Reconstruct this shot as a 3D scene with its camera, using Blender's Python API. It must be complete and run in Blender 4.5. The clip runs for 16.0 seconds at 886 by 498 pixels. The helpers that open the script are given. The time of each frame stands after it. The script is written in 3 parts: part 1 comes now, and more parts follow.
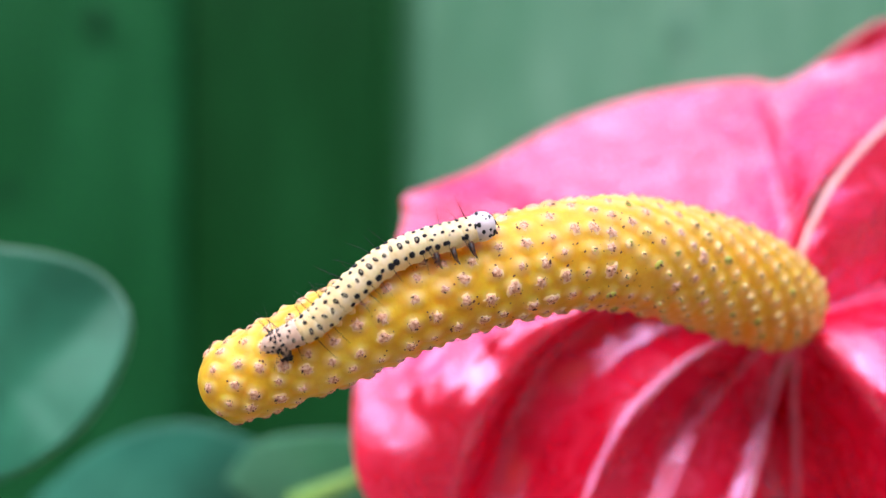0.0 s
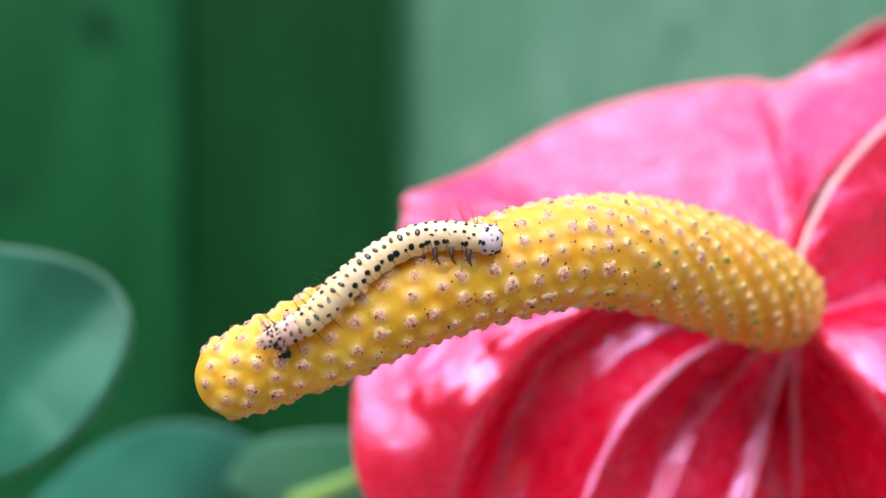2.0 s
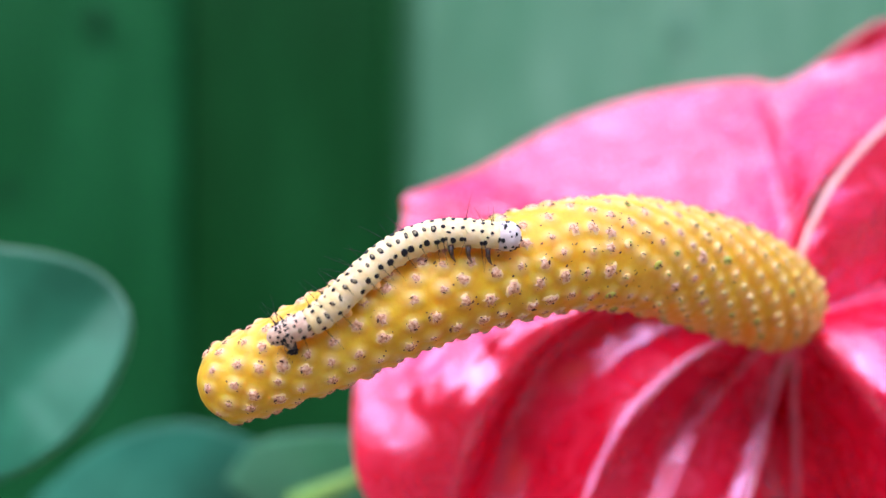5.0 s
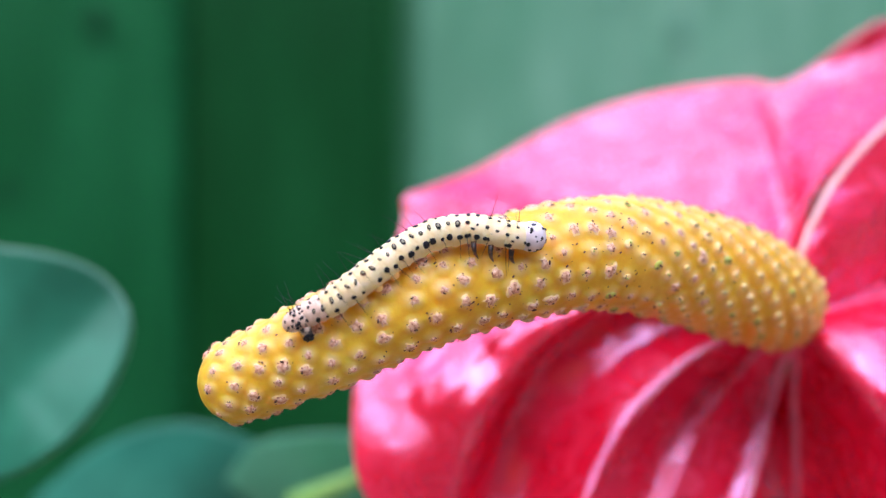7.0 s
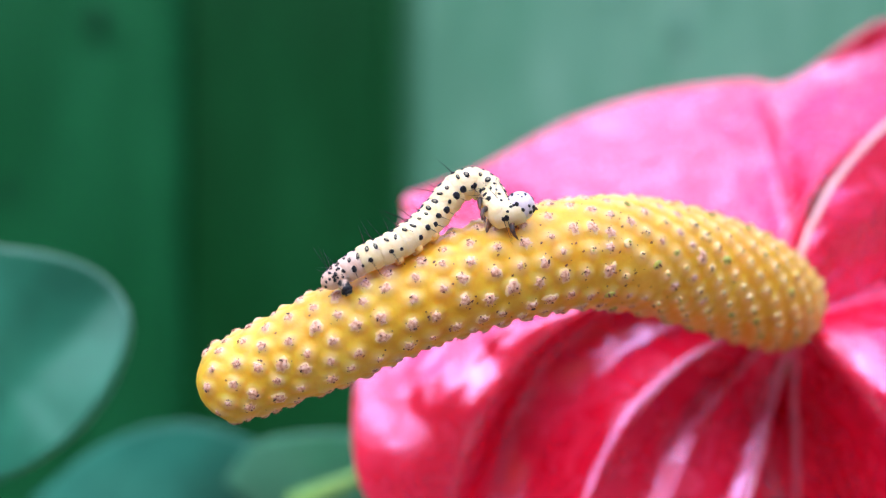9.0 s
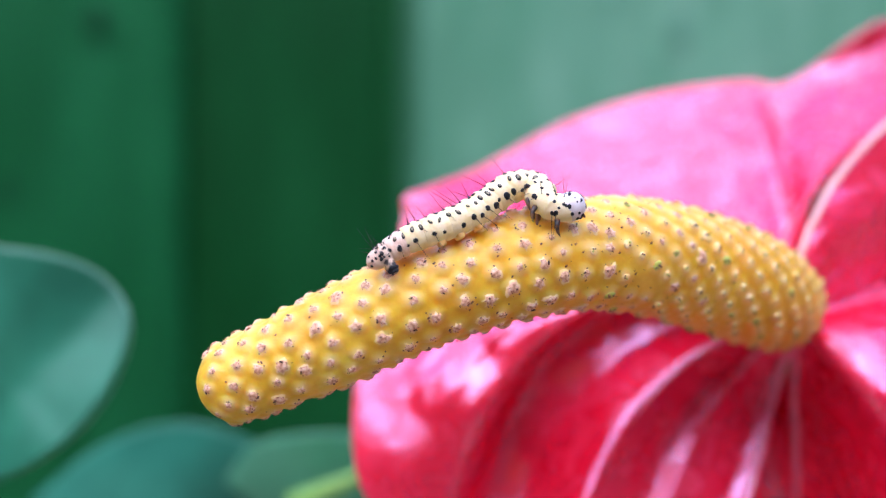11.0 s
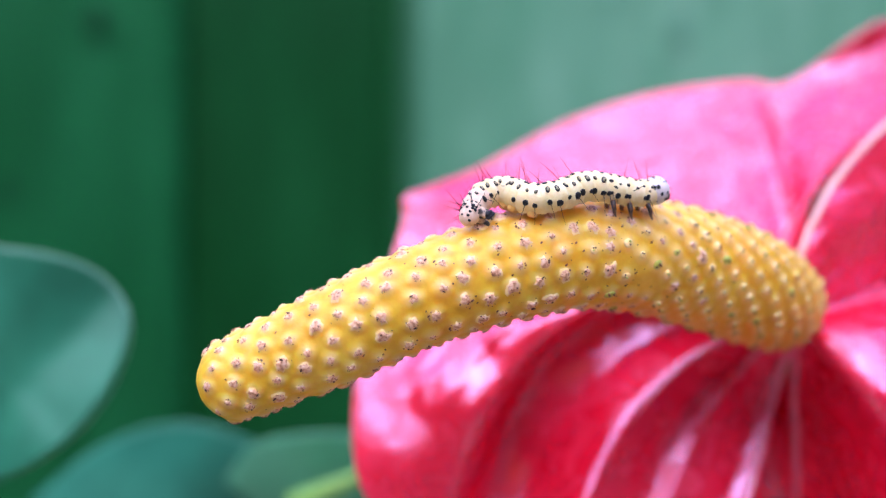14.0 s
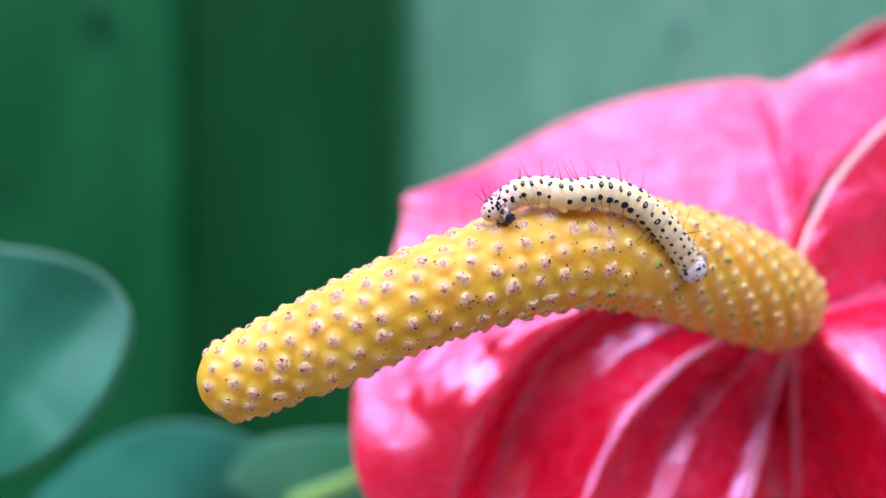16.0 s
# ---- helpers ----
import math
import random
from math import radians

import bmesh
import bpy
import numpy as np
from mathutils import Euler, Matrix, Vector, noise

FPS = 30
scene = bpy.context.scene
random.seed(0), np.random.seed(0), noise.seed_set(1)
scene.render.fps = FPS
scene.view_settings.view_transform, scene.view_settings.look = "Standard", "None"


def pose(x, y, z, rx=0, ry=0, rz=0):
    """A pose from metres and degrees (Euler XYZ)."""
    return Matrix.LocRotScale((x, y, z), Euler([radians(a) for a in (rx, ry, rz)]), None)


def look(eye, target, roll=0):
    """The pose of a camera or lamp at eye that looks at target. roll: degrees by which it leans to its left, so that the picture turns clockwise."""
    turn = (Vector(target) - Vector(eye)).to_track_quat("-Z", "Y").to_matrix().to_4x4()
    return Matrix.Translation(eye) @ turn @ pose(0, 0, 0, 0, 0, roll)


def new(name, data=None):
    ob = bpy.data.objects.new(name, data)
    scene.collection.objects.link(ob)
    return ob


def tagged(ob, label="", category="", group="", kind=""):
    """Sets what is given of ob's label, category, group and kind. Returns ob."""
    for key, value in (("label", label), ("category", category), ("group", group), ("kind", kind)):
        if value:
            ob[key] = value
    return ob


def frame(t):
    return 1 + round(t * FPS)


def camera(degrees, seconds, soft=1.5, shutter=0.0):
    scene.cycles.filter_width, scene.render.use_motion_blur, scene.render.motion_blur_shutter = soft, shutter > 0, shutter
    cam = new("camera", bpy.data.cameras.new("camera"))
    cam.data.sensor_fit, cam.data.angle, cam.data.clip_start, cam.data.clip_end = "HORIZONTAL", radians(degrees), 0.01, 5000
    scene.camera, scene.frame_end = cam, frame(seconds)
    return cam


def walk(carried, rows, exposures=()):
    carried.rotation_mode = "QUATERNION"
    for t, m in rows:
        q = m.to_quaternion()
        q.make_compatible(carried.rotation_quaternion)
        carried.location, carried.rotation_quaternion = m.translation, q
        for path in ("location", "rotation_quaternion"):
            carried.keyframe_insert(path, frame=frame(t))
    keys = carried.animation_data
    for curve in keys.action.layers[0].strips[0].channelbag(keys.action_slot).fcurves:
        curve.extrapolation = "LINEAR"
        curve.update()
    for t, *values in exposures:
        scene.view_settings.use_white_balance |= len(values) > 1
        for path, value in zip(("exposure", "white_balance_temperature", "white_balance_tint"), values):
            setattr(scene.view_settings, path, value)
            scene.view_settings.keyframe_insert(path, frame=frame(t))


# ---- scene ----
# A yellow flower spike with a crawling caterpillar, filmed from 15 cm away; lengths below are in millimetres
# from the point in focus, which lies half a metre above the ground.
MM = 0.001
FOCUS = Vector((0, 0, 0.5))

cam = camera(40.02, 16.0, soft=1.3)
cam.data.dof.use_dof = True
cam.data.dof.focus_distance = 0.148
cam.data.dof.aperture_fstop = 7.8
HELD = look((0, -0.151, 0.5), (0, 0, 0.5))
walk(cam, [(0.0, HELD), (16.0, HELD)], exposures=[(0.0, 2.28, 7000, 24), (9.0, 2.28, 6150, 26), (16.0, 2.28, 6050, 29)])

# ---- light: a bright overcast sky over the plant ----
world = bpy.data.worlds.new("sky")
scene.world = world
world.use_nodes = True
wn = world.node_tree
sky = wn.nodes.new("ShaderNodeTexSky")
sky.sky_type, sky.sun_disc = "NISHITA", False
sky.sun_elevation, sky.sun_rotation = radians(53), radians(201)
sky.air_density, sky.dust_density, sky.ozone_density = 1.0, 0.6, 2.0
wn.links.new(sky.outputs[0], wn.nodes["Background"].inputs[0])
wn.nodes["Background"].inputs[1].default_value = 0.15

sun = new("sun", bpy.data.lights.new("sun", "SUN"))
sun.data.energy, sun.data.angle, sun.data.color = 0.9, radians(110), (1.0, 0.9, 0.76)
sun.matrix_world = look((-0.27, -0.7, 1.5), (0, 0, 0.5))


# ---- materials ----
def shader(name, colours, scale, rough, fine=0.0, bump=0.0, bump_scale=900.0, streak=1.0, **more):
    """A principled material whose colour wanders between the colours given, with a fine grain and relief."""
    m = bpy.data.materials.new(name)
    m.use_nodes = True
    t = m.node_tree
    p = t.nodes["Principled BSDF"]
    coords = t.nodes.new("ShaderNodeTexCoord")
    where = t.nodes.new("ShaderNodeMapping")
    where.inputs["Scale"].default_value = (1, 1, streak)
    t.links.new(coords.outputs["Object"], where.inputs["Vector"])
    n = t.nodes.new("ShaderNodeTexNoise")
    n.inputs["Scale"].default_value, n.inputs["Detail"].default_value = scale, 4
    t.links.new(where.outputs["Vector"], n.inputs["Vector"])
    ramp = t.nodes.new("ShaderNodeValToRGB")
    e = ramp.color_ramp.elements
    e[0].position, e[1].position = 0.32, 0.68
    e[0].color, e[1].color = (*colours[0], 1), (*colours[-1], 1)
    for i, c in enumerate(colours[1:-1]):
        e.new(0.32 + 0.36 * (i + 1) / (len(colours) - 1)).color = (*c, 1)
    t.links.new(n.outputs["Fac"], ramp.inputs[0])
    colour = ramp.outputs[0]
    if fine:
        g = t.nodes.new("ShaderNodeTexNoise")
        g.inputs["Scale"].default_value, g.inputs["Detail"].default_value = scale * 9, 3
        t.links.new(where.outputs["Vector"], g.inputs["Vector"])
        mix = t.nodes.new("ShaderNodeMixRGB")
        mix.blend_type = "OVERLAY"
        mix.inputs[0].default_value = fine
        t.links.new(colour, mix.inputs[1])
        t.links.new(g.outputs["Fac"], mix.inputs[2])
        colour = mix.outputs[0]
    t.links.new(colour, p.inputs["Base Color"])
    p.inputs["Roughness"].default_value = rough
    if bump:
        b = t.nodes.new("ShaderNodeBump")
        b.inputs["Strength"].default_value, b.inputs["Distance"].default_value = bump, 0.0004
        r = t.nodes.new("ShaderNodeTexNoise")
        r.inputs["Scale"].default_value, r.inputs["Detail"].default_value = bump_scale, 3
        t.links.new(where.outputs["Vector"], r.inputs["Vector"])
        t.links.new(r.outputs["Fac"], b.inputs["Height"])
        t.links.new(b.outputs[0], p.inputs["Normal"])
    for key, value in more.items():
        p.inputs[key.replace("_", " ")].default_value = value
    return m


def waxy(m, bend=0.25, ior=1.6, weight=1.0):
    """A clear wax over a leaf."""
    p = m.node_tree.nodes["Principled BSDF"]
    p.inputs["Coat Weight"].default_value, p.inputs["Coat Roughness"].default_value = weight, bend
    p.inputs["Coat IOR"].default_value = ior
    if ior < 1.5:
        p.inputs["Specular IOR Level"].default_value = 0.2
    return m


def fleshy(m, weight, radius, scale):
    p = m.node_tree.nodes["Principled BSDF"]
    p.inputs["Subsurface Weight"].default_value, p.inputs["Subsurface Scale"].default_value = weight, scale
    p.inputs["Subsurface Radius"].default_value = radius
    return m


RED = shader("spathe_red", [(0.72, 0.007, 0.026), (0.8, 0.009, 0.038), (0.86, 0.013, 0.06)], 45, 0.22, 0.15, 0.6, 150, Specular_IOR_Level=0.5, IOR=2.4, Specular_Tint=(0.86, 0.6, 0.94, 1.0))
fleshy(RED, 0.3, (1.0, 0.06, 0.12), 0.0016)


def patchy_wax(m, low, high, scale):
    """Wax that lies thicker and thinner in small patches, so that the gloss is broken up."""
    t = m.node_tree
    p = t.nodes["Principled BSDF"]
    coords = t.nodes.new("ShaderNodeTexCoord")
    n = t.nodes.new("ShaderNodeTexNoise")
    n.inputs["Scale"].default_value, n.inputs["Detail"].default_value = scale, 5
    n.inputs["Distortion"].default_value = 0.6
    t.links.new(coords.outputs["Object"], n.inputs["Vector"])
    for name, a, b in (("Specular IOR Level", low, high), ("Roughness", 0.4, 0.14)):
        r = t.nodes.new("ShaderNodeMapRange")
        for key, value in (("From Min", 0.34), ("From Max", 0.62), ("To Min", a), ("To Max", b)):
            r.inputs[key].default_value = value
        t.links.new(n.outputs["Fac"], r.inputs["Value"])
        t.links.new(r.outputs["Result"], p.inputs[name])


patchy_wax(RED, 0.38, 0.64, 190)
RIM = waxy(shader("spathe_rim", [(0.75, 0.3, 0.28), (0.82, 0.45, 0.36)], 90, 0.4, 0.2, 0.2))
def paler_crests(m, colour):
    """Mixes a paler colour in where the flesh swells, by the mesh's own measure of it."""
    t = m.node_tree
    p = t.nodes["Principled BSDF"]
    base = p.inputs["Base Color"].links[0].from_socket
    at = t.nodes.new("ShaderNodeAttribute")
    at.attribute_name = "swelling"
    mix = t.nodes.new("ShaderNodeMixRGB")
    mix.inputs[2].default_value = (*colour, 1)
    t.links.new(at.outputs["Fac"], mix.inputs[0])
    t.links.new(base, mix.inputs[1])
    t.links.new(mix.outputs[0], p.inputs["Base Color"])
    return m


REDRIM = waxy(shader("spathe_red_rim", [(0.7, 0.06, 0.1), (0.78, 0.14, 0.16)], 90, 0.4, 0.2, 0.2))
# The veins' lilac sheen is put into this paler pink base colour.
VEINSHEEN = waxy(shader("spathe_vein_sheen", [(0.74, 0.08, 0.2), (0.82, 0.2, 0.36)], 60, 0.35, 0.2, 0.3, 400), 0.2, 1.9)
def riper(m, colour):
    """Turns the colour towards another from the spike's tip to its root."""
    t = m.node_tree
    p = t.nodes["Principled BSDF"]
    base = p.inputs["Base Color"].links[0].from_socket
    at = t.nodes.new("ShaderNodeAttribute")
    at.attribute_name = "ripeness"
    mix = t.nodes.new("ShaderNodeMixRGB")
    mix.blend_type = "MULTIPLY"
    mix.inputs[2].default_value = (*colour, 1)
    t.links.new(at.outputs["Fac"], mix.inputs[0])
    t.links.new(base, mix.inputs[1])
    t.links.new(mix.outputs[0], p.inputs["Base Color"])
    return m


YELLOW = riper(paler_crests(fleshy(shader("spadix_yellow", [(0.75, 0.405, 0.014), (0.79, 0.475, 0.024), (0.82, 0.545, 0.05)], 130, 0.42, 0.2, 0.35, 700, Specular_IOR_Level=0.35), 0.8, (1, 0.6, 0.14), 0.0038), (0.89, 0.68, 0.34)), (0.97, 0.82, 0.62))
CRUST = shader("dry_flower", [(0.28, 0.09, 0.04), (0.62, 0.28, 0.14), (0.77, 0.43, 0.25), (0.82, 0.51, 0.32), (0.85, 0.6, 0.42)], 1500, 0.55, 0.3, 0.6, 3500)
RUST = shader("rusty_tepal", [(0.24, 0.075, 0.03), (0.5, 0.2, 0.09)], 900, 0.65, 0.3, 0.4, 2500)
PALE = shader("pale_bud", [(0.88, 0.56, 0.14), (0.9, 0.66, 0.32)], 700, 0.4, 0.2, 0.3, 2000)
SPECK = shader("stigma_speck", [(0.025, 0.01, 0.005), (0.2, 0.06, 0.02)], 700, 0.6)
GREENBUD = shader("green_bud", [(0.34, 0.38, 0.04), (0.56, 0.52, 0.1)], 900, 0.5)
SKIN = fleshy(shader("caterpillar_skin", [(0.8, 0.6, 0.26), (0.84, 0.67, 0.34), (0.86, 0.73, 0.46)], 420, 0.55, 0.12, 0.4, 1500, Specular_IOR_Level=0.35), 0.3, (1, 0.7, 0.3), 0.0008)
TAILSKIN = fleshy(shader("caterpillar_tail_skin", [(0.68, 0.44, 0.3), (0.82, 0.62, 0.44)], 700, 0.45, 0.15, 0.5, 1800), 0.25, (1, 0.6, 0.4), 0.0006)
HEADSKIN = fleshy(shader("caterpillar_head_shell", [(0.62, 0.52, 0.48), (0.78, 0.7, 0.66)], 600, 0.35, 0.15, 0.3, 1500), 0.15, (1, 0.7, 0.6), 0.0005)
FOOT = fleshy(shader("proleg_flesh", [(0.78, 0.42, 0.1), (0.86, 0.55, 0.2)], 700, 0.45, 0.1), 0.3, (1, 0.5, 0.3), 0.0006)
HINDFOOT = shader("speckled_hind_foot", [(0.015, 0.013, 0.012), (0.06, 0.05, 0.04), (0.5, 0.36, 0.24), (0.7, 0.52, 0.36)], 1300, 0.45, 0.2, 0.4, 2500)
LEGSHELL = shader("leg_shell", [(0.012, 0.009, 0.008), (0.03, 0.016, 0.01), (0.3, 0.12, 0.04)], 1100, 0.4, 0.2, 0.3, 2500)
BLACK = shader("black_spot", [(0.006, 0.007, 0.008), (0.014, 0.014, 0.016)], 900, 0.55, Specular_IOR_Level=0.25)
SPOTCORE = shader("spot_core", [(0.2, 0.18, 0.1), (0.5, 0.44, 0.26)], 900, 0.4)
LEAF = waxy(shader("leaf_green", [(0.004, 0.09, 0.042), (0.01, 0.14, 0.07), (0.022, 0.2, 0.105)], 22, 0.5, 0.2, 0.2, 300), 0.35, 1.35, 0.5)
LEAFBLUE = waxy(shader("leaf_blue_green", [(0.008, 0.14, 0.082), (0.02, 0.21, 0.13), (0.042, 0.29, 0.18)], 24, 0.5, 0.2, 0.2, 300), 0.35, 1.35, 0.5)
LEAFPALE = waxy(shader("leaf_light_green", [(0.04, 0.31, 0.15), (0.09, 0.42, 0.23)], 30, 0.5, 0.2, 0.2, 300), 0.35, 1.35, 0.5)
LEAFRIM = shader("leaf_rim", [(0.09, 0.24, 0.15), (0.18, 0.35, 0.23)], 60, 0.5, 0.2)
LIME = shader("leaf_vein_lime", [(0.14, 0.36, 0.05), (0.25, 0.5, 0.1)], 60, 0.45, 0.2)
STALK = shader("stalk_green", [(0.06, 0.2, 0.05), (0.14, 0.28, 0.07)], 60, 0.45, 0.2)
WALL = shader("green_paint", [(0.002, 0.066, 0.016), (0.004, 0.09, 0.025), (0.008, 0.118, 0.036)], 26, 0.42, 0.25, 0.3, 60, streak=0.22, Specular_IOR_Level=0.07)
# The groove's shade is put into this darker copy of the green paint.
WALLSHADE = shader("shaded_groove_green", [(0.001, 0.04, 0.007), (0.0015, 0.05, 0.01), (0.003, 0.066, 0.015)], 30, 0.45, 0.25, 0.3, 60, streak=0.22, Specular_IOR_Level=0.07)
WALLPALE = shader("pale_green_paint", [(0.06, 0.2, 0.105), (0.1, 0.26, 0.15), (0.16, 0.33, 0.21)], 24, 0.5, 0.25, 0.3, 60, streak=0.3, Specular_IOR_Level=0.07)
# Greens of two added strips between the groove's tone and the pale face.
WALLSTEPPALE = shader("upper_step_green", [(0.02, 0.1, 0.045), (0.032, 0.125, 0.06), (0.05, 0.15, 0.08)], 24, 0.5, 0.25, 0.3, 60, streak=0.3, Specular_IOR_Level=0.07)
WALLSTEPDEEP = shader("lower_step_green", [(0.0035, 0.056, 0.012), (0.006, 0.07, 0.018), (0.01, 0.09, 0.026)], 26, 0.45, 0.25, 0.3, 60, streak=0.22, Specular_IOR_Level=0.07)
STAINPALE = shader("faint_stain", [(0.06, 0.19, 0.11), (0.09, 0.23, 0.14)], 60, 0.9, Specular_IOR_Level=0.05)
STAIN = shader("dark_stain", [(0.004, 0.04, 0.014), (0.008, 0.06, 0.02)], 60, 0.9, Specular_IOR_Level=0.05)
# Surface of the unseen walls that are added to keep reflections dark.
UNSEENGREY = shader("unseen_wall_grey", [(0.07, 0.075, 0.065), (0.11, 0.115, 0.1)], 6, 0.8, 0.3, 0.4, 60)
SOIL = shader("soil", [(0.2, 0.15, 0.1), (0.3, 0.235, 0.165), (0.38, 0.3, 0.22)], 14, 0.95, 0.4, 0.8, 90)


# ---- mesh tools ----
def place(p):
    return FOCUS + Vector(p) * MM


def mesh_of(name, verts, faces, *mats, index=None, smooth=True):
    me = bpy.data.meshes.new(name)
    me.from_pydata([tuple(v) for v in verts], [], faces)
    for m in mats:
        me.materials.append(m)
    if smooth:
        me.polygons.foreach_set("use_smooth", [True] * len(me.polygons))
    if index is not None:
        me.polygons.foreach_set("material_index", index)
    me.update()
    return me


def part(name, me, parent, label="", kind=""):
    ob = new(name, me)
    ob.parent = parent
    return tagged(ob, label, kind=kind)


def grid_faces(rows, cols, closed=False):
    out = []
    for i in range(rows - 1):
        for j in range(cols if closed else cols - 1):
            k = (j + 1) % cols
            out.append((i * cols + j, i * cols + k, (i + 1) * cols + k, (i + 1) * cols + j))
    return out


def spline(points, n):
    """n points evenly spaced along a smooth curve through the points."""
    p = np.array(points, float)
    p = np.vstack([2 * p[0] - p[1], p, 2 * p[-1] - p[-2]])
    fine = []
    for i in range(1, len(p) - 2):
        for t in np.linspace(0, 1, 24, endpoint=False):
            a, b, c, d = p[i - 1], p[i], p[i + 1], p[i + 2]
            fine.append(0.5 * (2 * b + (c - a) * t + (2 * a - 5 * b + 4 * c - d) * t * t + (3 * b - a - 3 * c + d) * t ** 3))
    fine = np.array(fine + [p[-2]])
    run = np.concatenate([[0], np.cumsum(np.linalg.norm(np.diff(fine[:, :3], axis=0), axis=1))])
    s = np.linspace(0, run[-1], n)
    return np.stack([np.interp(s, run, fine[:, k]) for k in range(fine.shape[1])], 1)


def tube(points, radii, sides=10, cap=True):
    """Vertices and faces of a tapered tube along points (metres)."""
    pts = [Vector(p) for p in points]
    verts, up = [], Vector((0.3, 1, 0.2)).normalized()
    for i, p in enumerate(pts):
        d = (pts[min(i + 1, len(pts) - 1)] - pts[max(i - 1, 0)]).normalized()
        a = d.cross(up).normalized()
        b = d.cross(a)
        for j in range(sides):
            w = 2 * math.pi * j / sides
            verts.append(p + (a * math.cos(w) + b * math.sin(w)) * radii[i])
    faces = grid_faces(len(pts), sides, True)
    if cap:
        faces += [tuple(range(sides - 1, -1, -1)), tuple(range(len(verts) - sides, len(verts)))]
    return verts, faces


def lump(verts, faces, index, centre, axes, slot, rings=3, sides=6):
    """Adds a small rounded lump with three half-axes to lists of vertices and faces."""
    start = len(verts)
    a, b, c = axes
    verts.append(centre + c)
    for i in range(1, rings):
        h = math.pi * i / rings
        for j in range(sides):
            w = 2 * math.pi * j / sides
            verts.append(centre + a * math.sin(h) * math.cos(w) + b * math.sin(h) * math.sin(w) + c * math.cos(h))
    verts.append(centre - c)
    last = len(verts) - 1
    for j in range(sides):
        k = (j + 1) % sides
        faces.append((start, start + 1 + j, start + 1 + k))
        for i in range(rings - 2):
            o = start + 1 + i * sides
            faces.append((o + j, o + sides + j, o + sides + k, o + k))
        o = start + 1 + (rings - 2) * sides
        faces.append((o + j, last, o + k))
    index += [slot] * (len(faces) - len(index))


# ---- ground and wall ----
def build_ground():
    n = 40
    side = np.concatenate([-np.geomspace(300, 0.05, n), np.geomspace(0.05, 300, n)])
    verts = [(x, y, 0.012 * noise.noise((x * 9, y * 9, 0)) if abs(x) < 3 and abs(y) < 3 else 0) for x in side for y in side]
    ob = new("ground", mesh_of("ground", verts, grid_faces(2 * n, 2 * n), SOIL))
    tagged(ob, "dry brown bare soil under the plants", "ground", kind="structure")


def sheet(name, line, material, wall, label):
    """One upright painted sheet, folded along the plan line given (mm), from the ground to above the plants."""
    dense = []
    for (x0, y0), (x1, y1) in zip(line, line[1:]):
        k = max(3, int(abs(x1 - x0) / 10))
        dense += [(x0 + (x1 - x0) * i / k, y0 + (y1 - y0) * i / k) for i in range(k)]
    dense.append(line[-1])
    zs = np.linspace(-0.02, 0.65, 60)
    front = [(x * MM, (y + 1.4 * noise.noise((x * 0.02, z * 16, 3))) * MM, z) for z in zs for x, y in dense]
    n, c, r = len(front), len(dense), len(zs)
    faces = grid_faces(r, c)
    faces += [tuple(n + i for i in f[::-1]) for f in faces]
    edge = [j for j in range(c)] + [i * c + c - 1 for i in range(1, r)] + [(r - 1) * c + j for j in range(c - 2, -1, -1)] + [i * c for i in range(r - 2, 0, -1)]
    faces += [(b, a, n + a, n + b) for a, b in zip(edge, edge[1:] + edge[:1])]
    return part(name, mesh_of(name, front + [(x, y + 0.005, z) for x, y, z in front], faces, material), wall, label)


def build_wall():
    """A green wall of upright sheets with a deep groove between two flat faces."""
    wall = tagged(new("wall_back"), "green painted sheet wall with a groove coloured as shaded and small stains", "wall", kind="structure")
    sheet("panel", [(-900, 296), (-420, 302), (-150, 300), (-98, 308)], WALL, wall, "mid green painted panel")
    # Groove floor: its shade is in the panel's colour.
    sheet("panel", [(-101, 310), (-60, 318), (-30, 322), (0, 330)], WALLSHADE, wall, "recessed green panel, its shade in the colour")
    # Added strips, coloured to fade the groove's shade into the pale face.
    sheet("tone_strip", [(-22, 321), (-20, 319), (-17, 318), (-14, 317)], WALLSTEPDEEP, wall, "added green strip, darker step of the tone ramp")
    sheet("tone_strip", [(-16, 318), (-14, 316), (-12, 314), (-8, 312)], WALLSTEPPALE, wall, "added green strip, lighter step of the tone ramp")
    sheet("panel", [(-10, 313), (-4, 310), (12, 303), (36, 297), (120, 292), (500, 280), (900, 280)], WALLPALE, wall, "pale green panel")
    for x, z, r0, y in ((-128, 85, 4, 299.5), (-162, 22, 3, 299.5), (87, 80, 4.5, 294), (62, 90, 2.5, 296), (150, 62, 2.5, 291)):
        v, f, s = [], [], []
        lump(v, f, s, Vector((x * MM, (y - 0.5) * MM, 0.5 + z * MM)), (Vector((r0, 0, 0)) * MM, Vector((0, 0, r0 * 1.5)) * MM, Vector((0, -0.3, 0)) * MM), 0, 6, 12)
        part("stain", mesh_of("stain", v, f, STAIN if x < 0 else STAINPALE), wall, "dark stain")


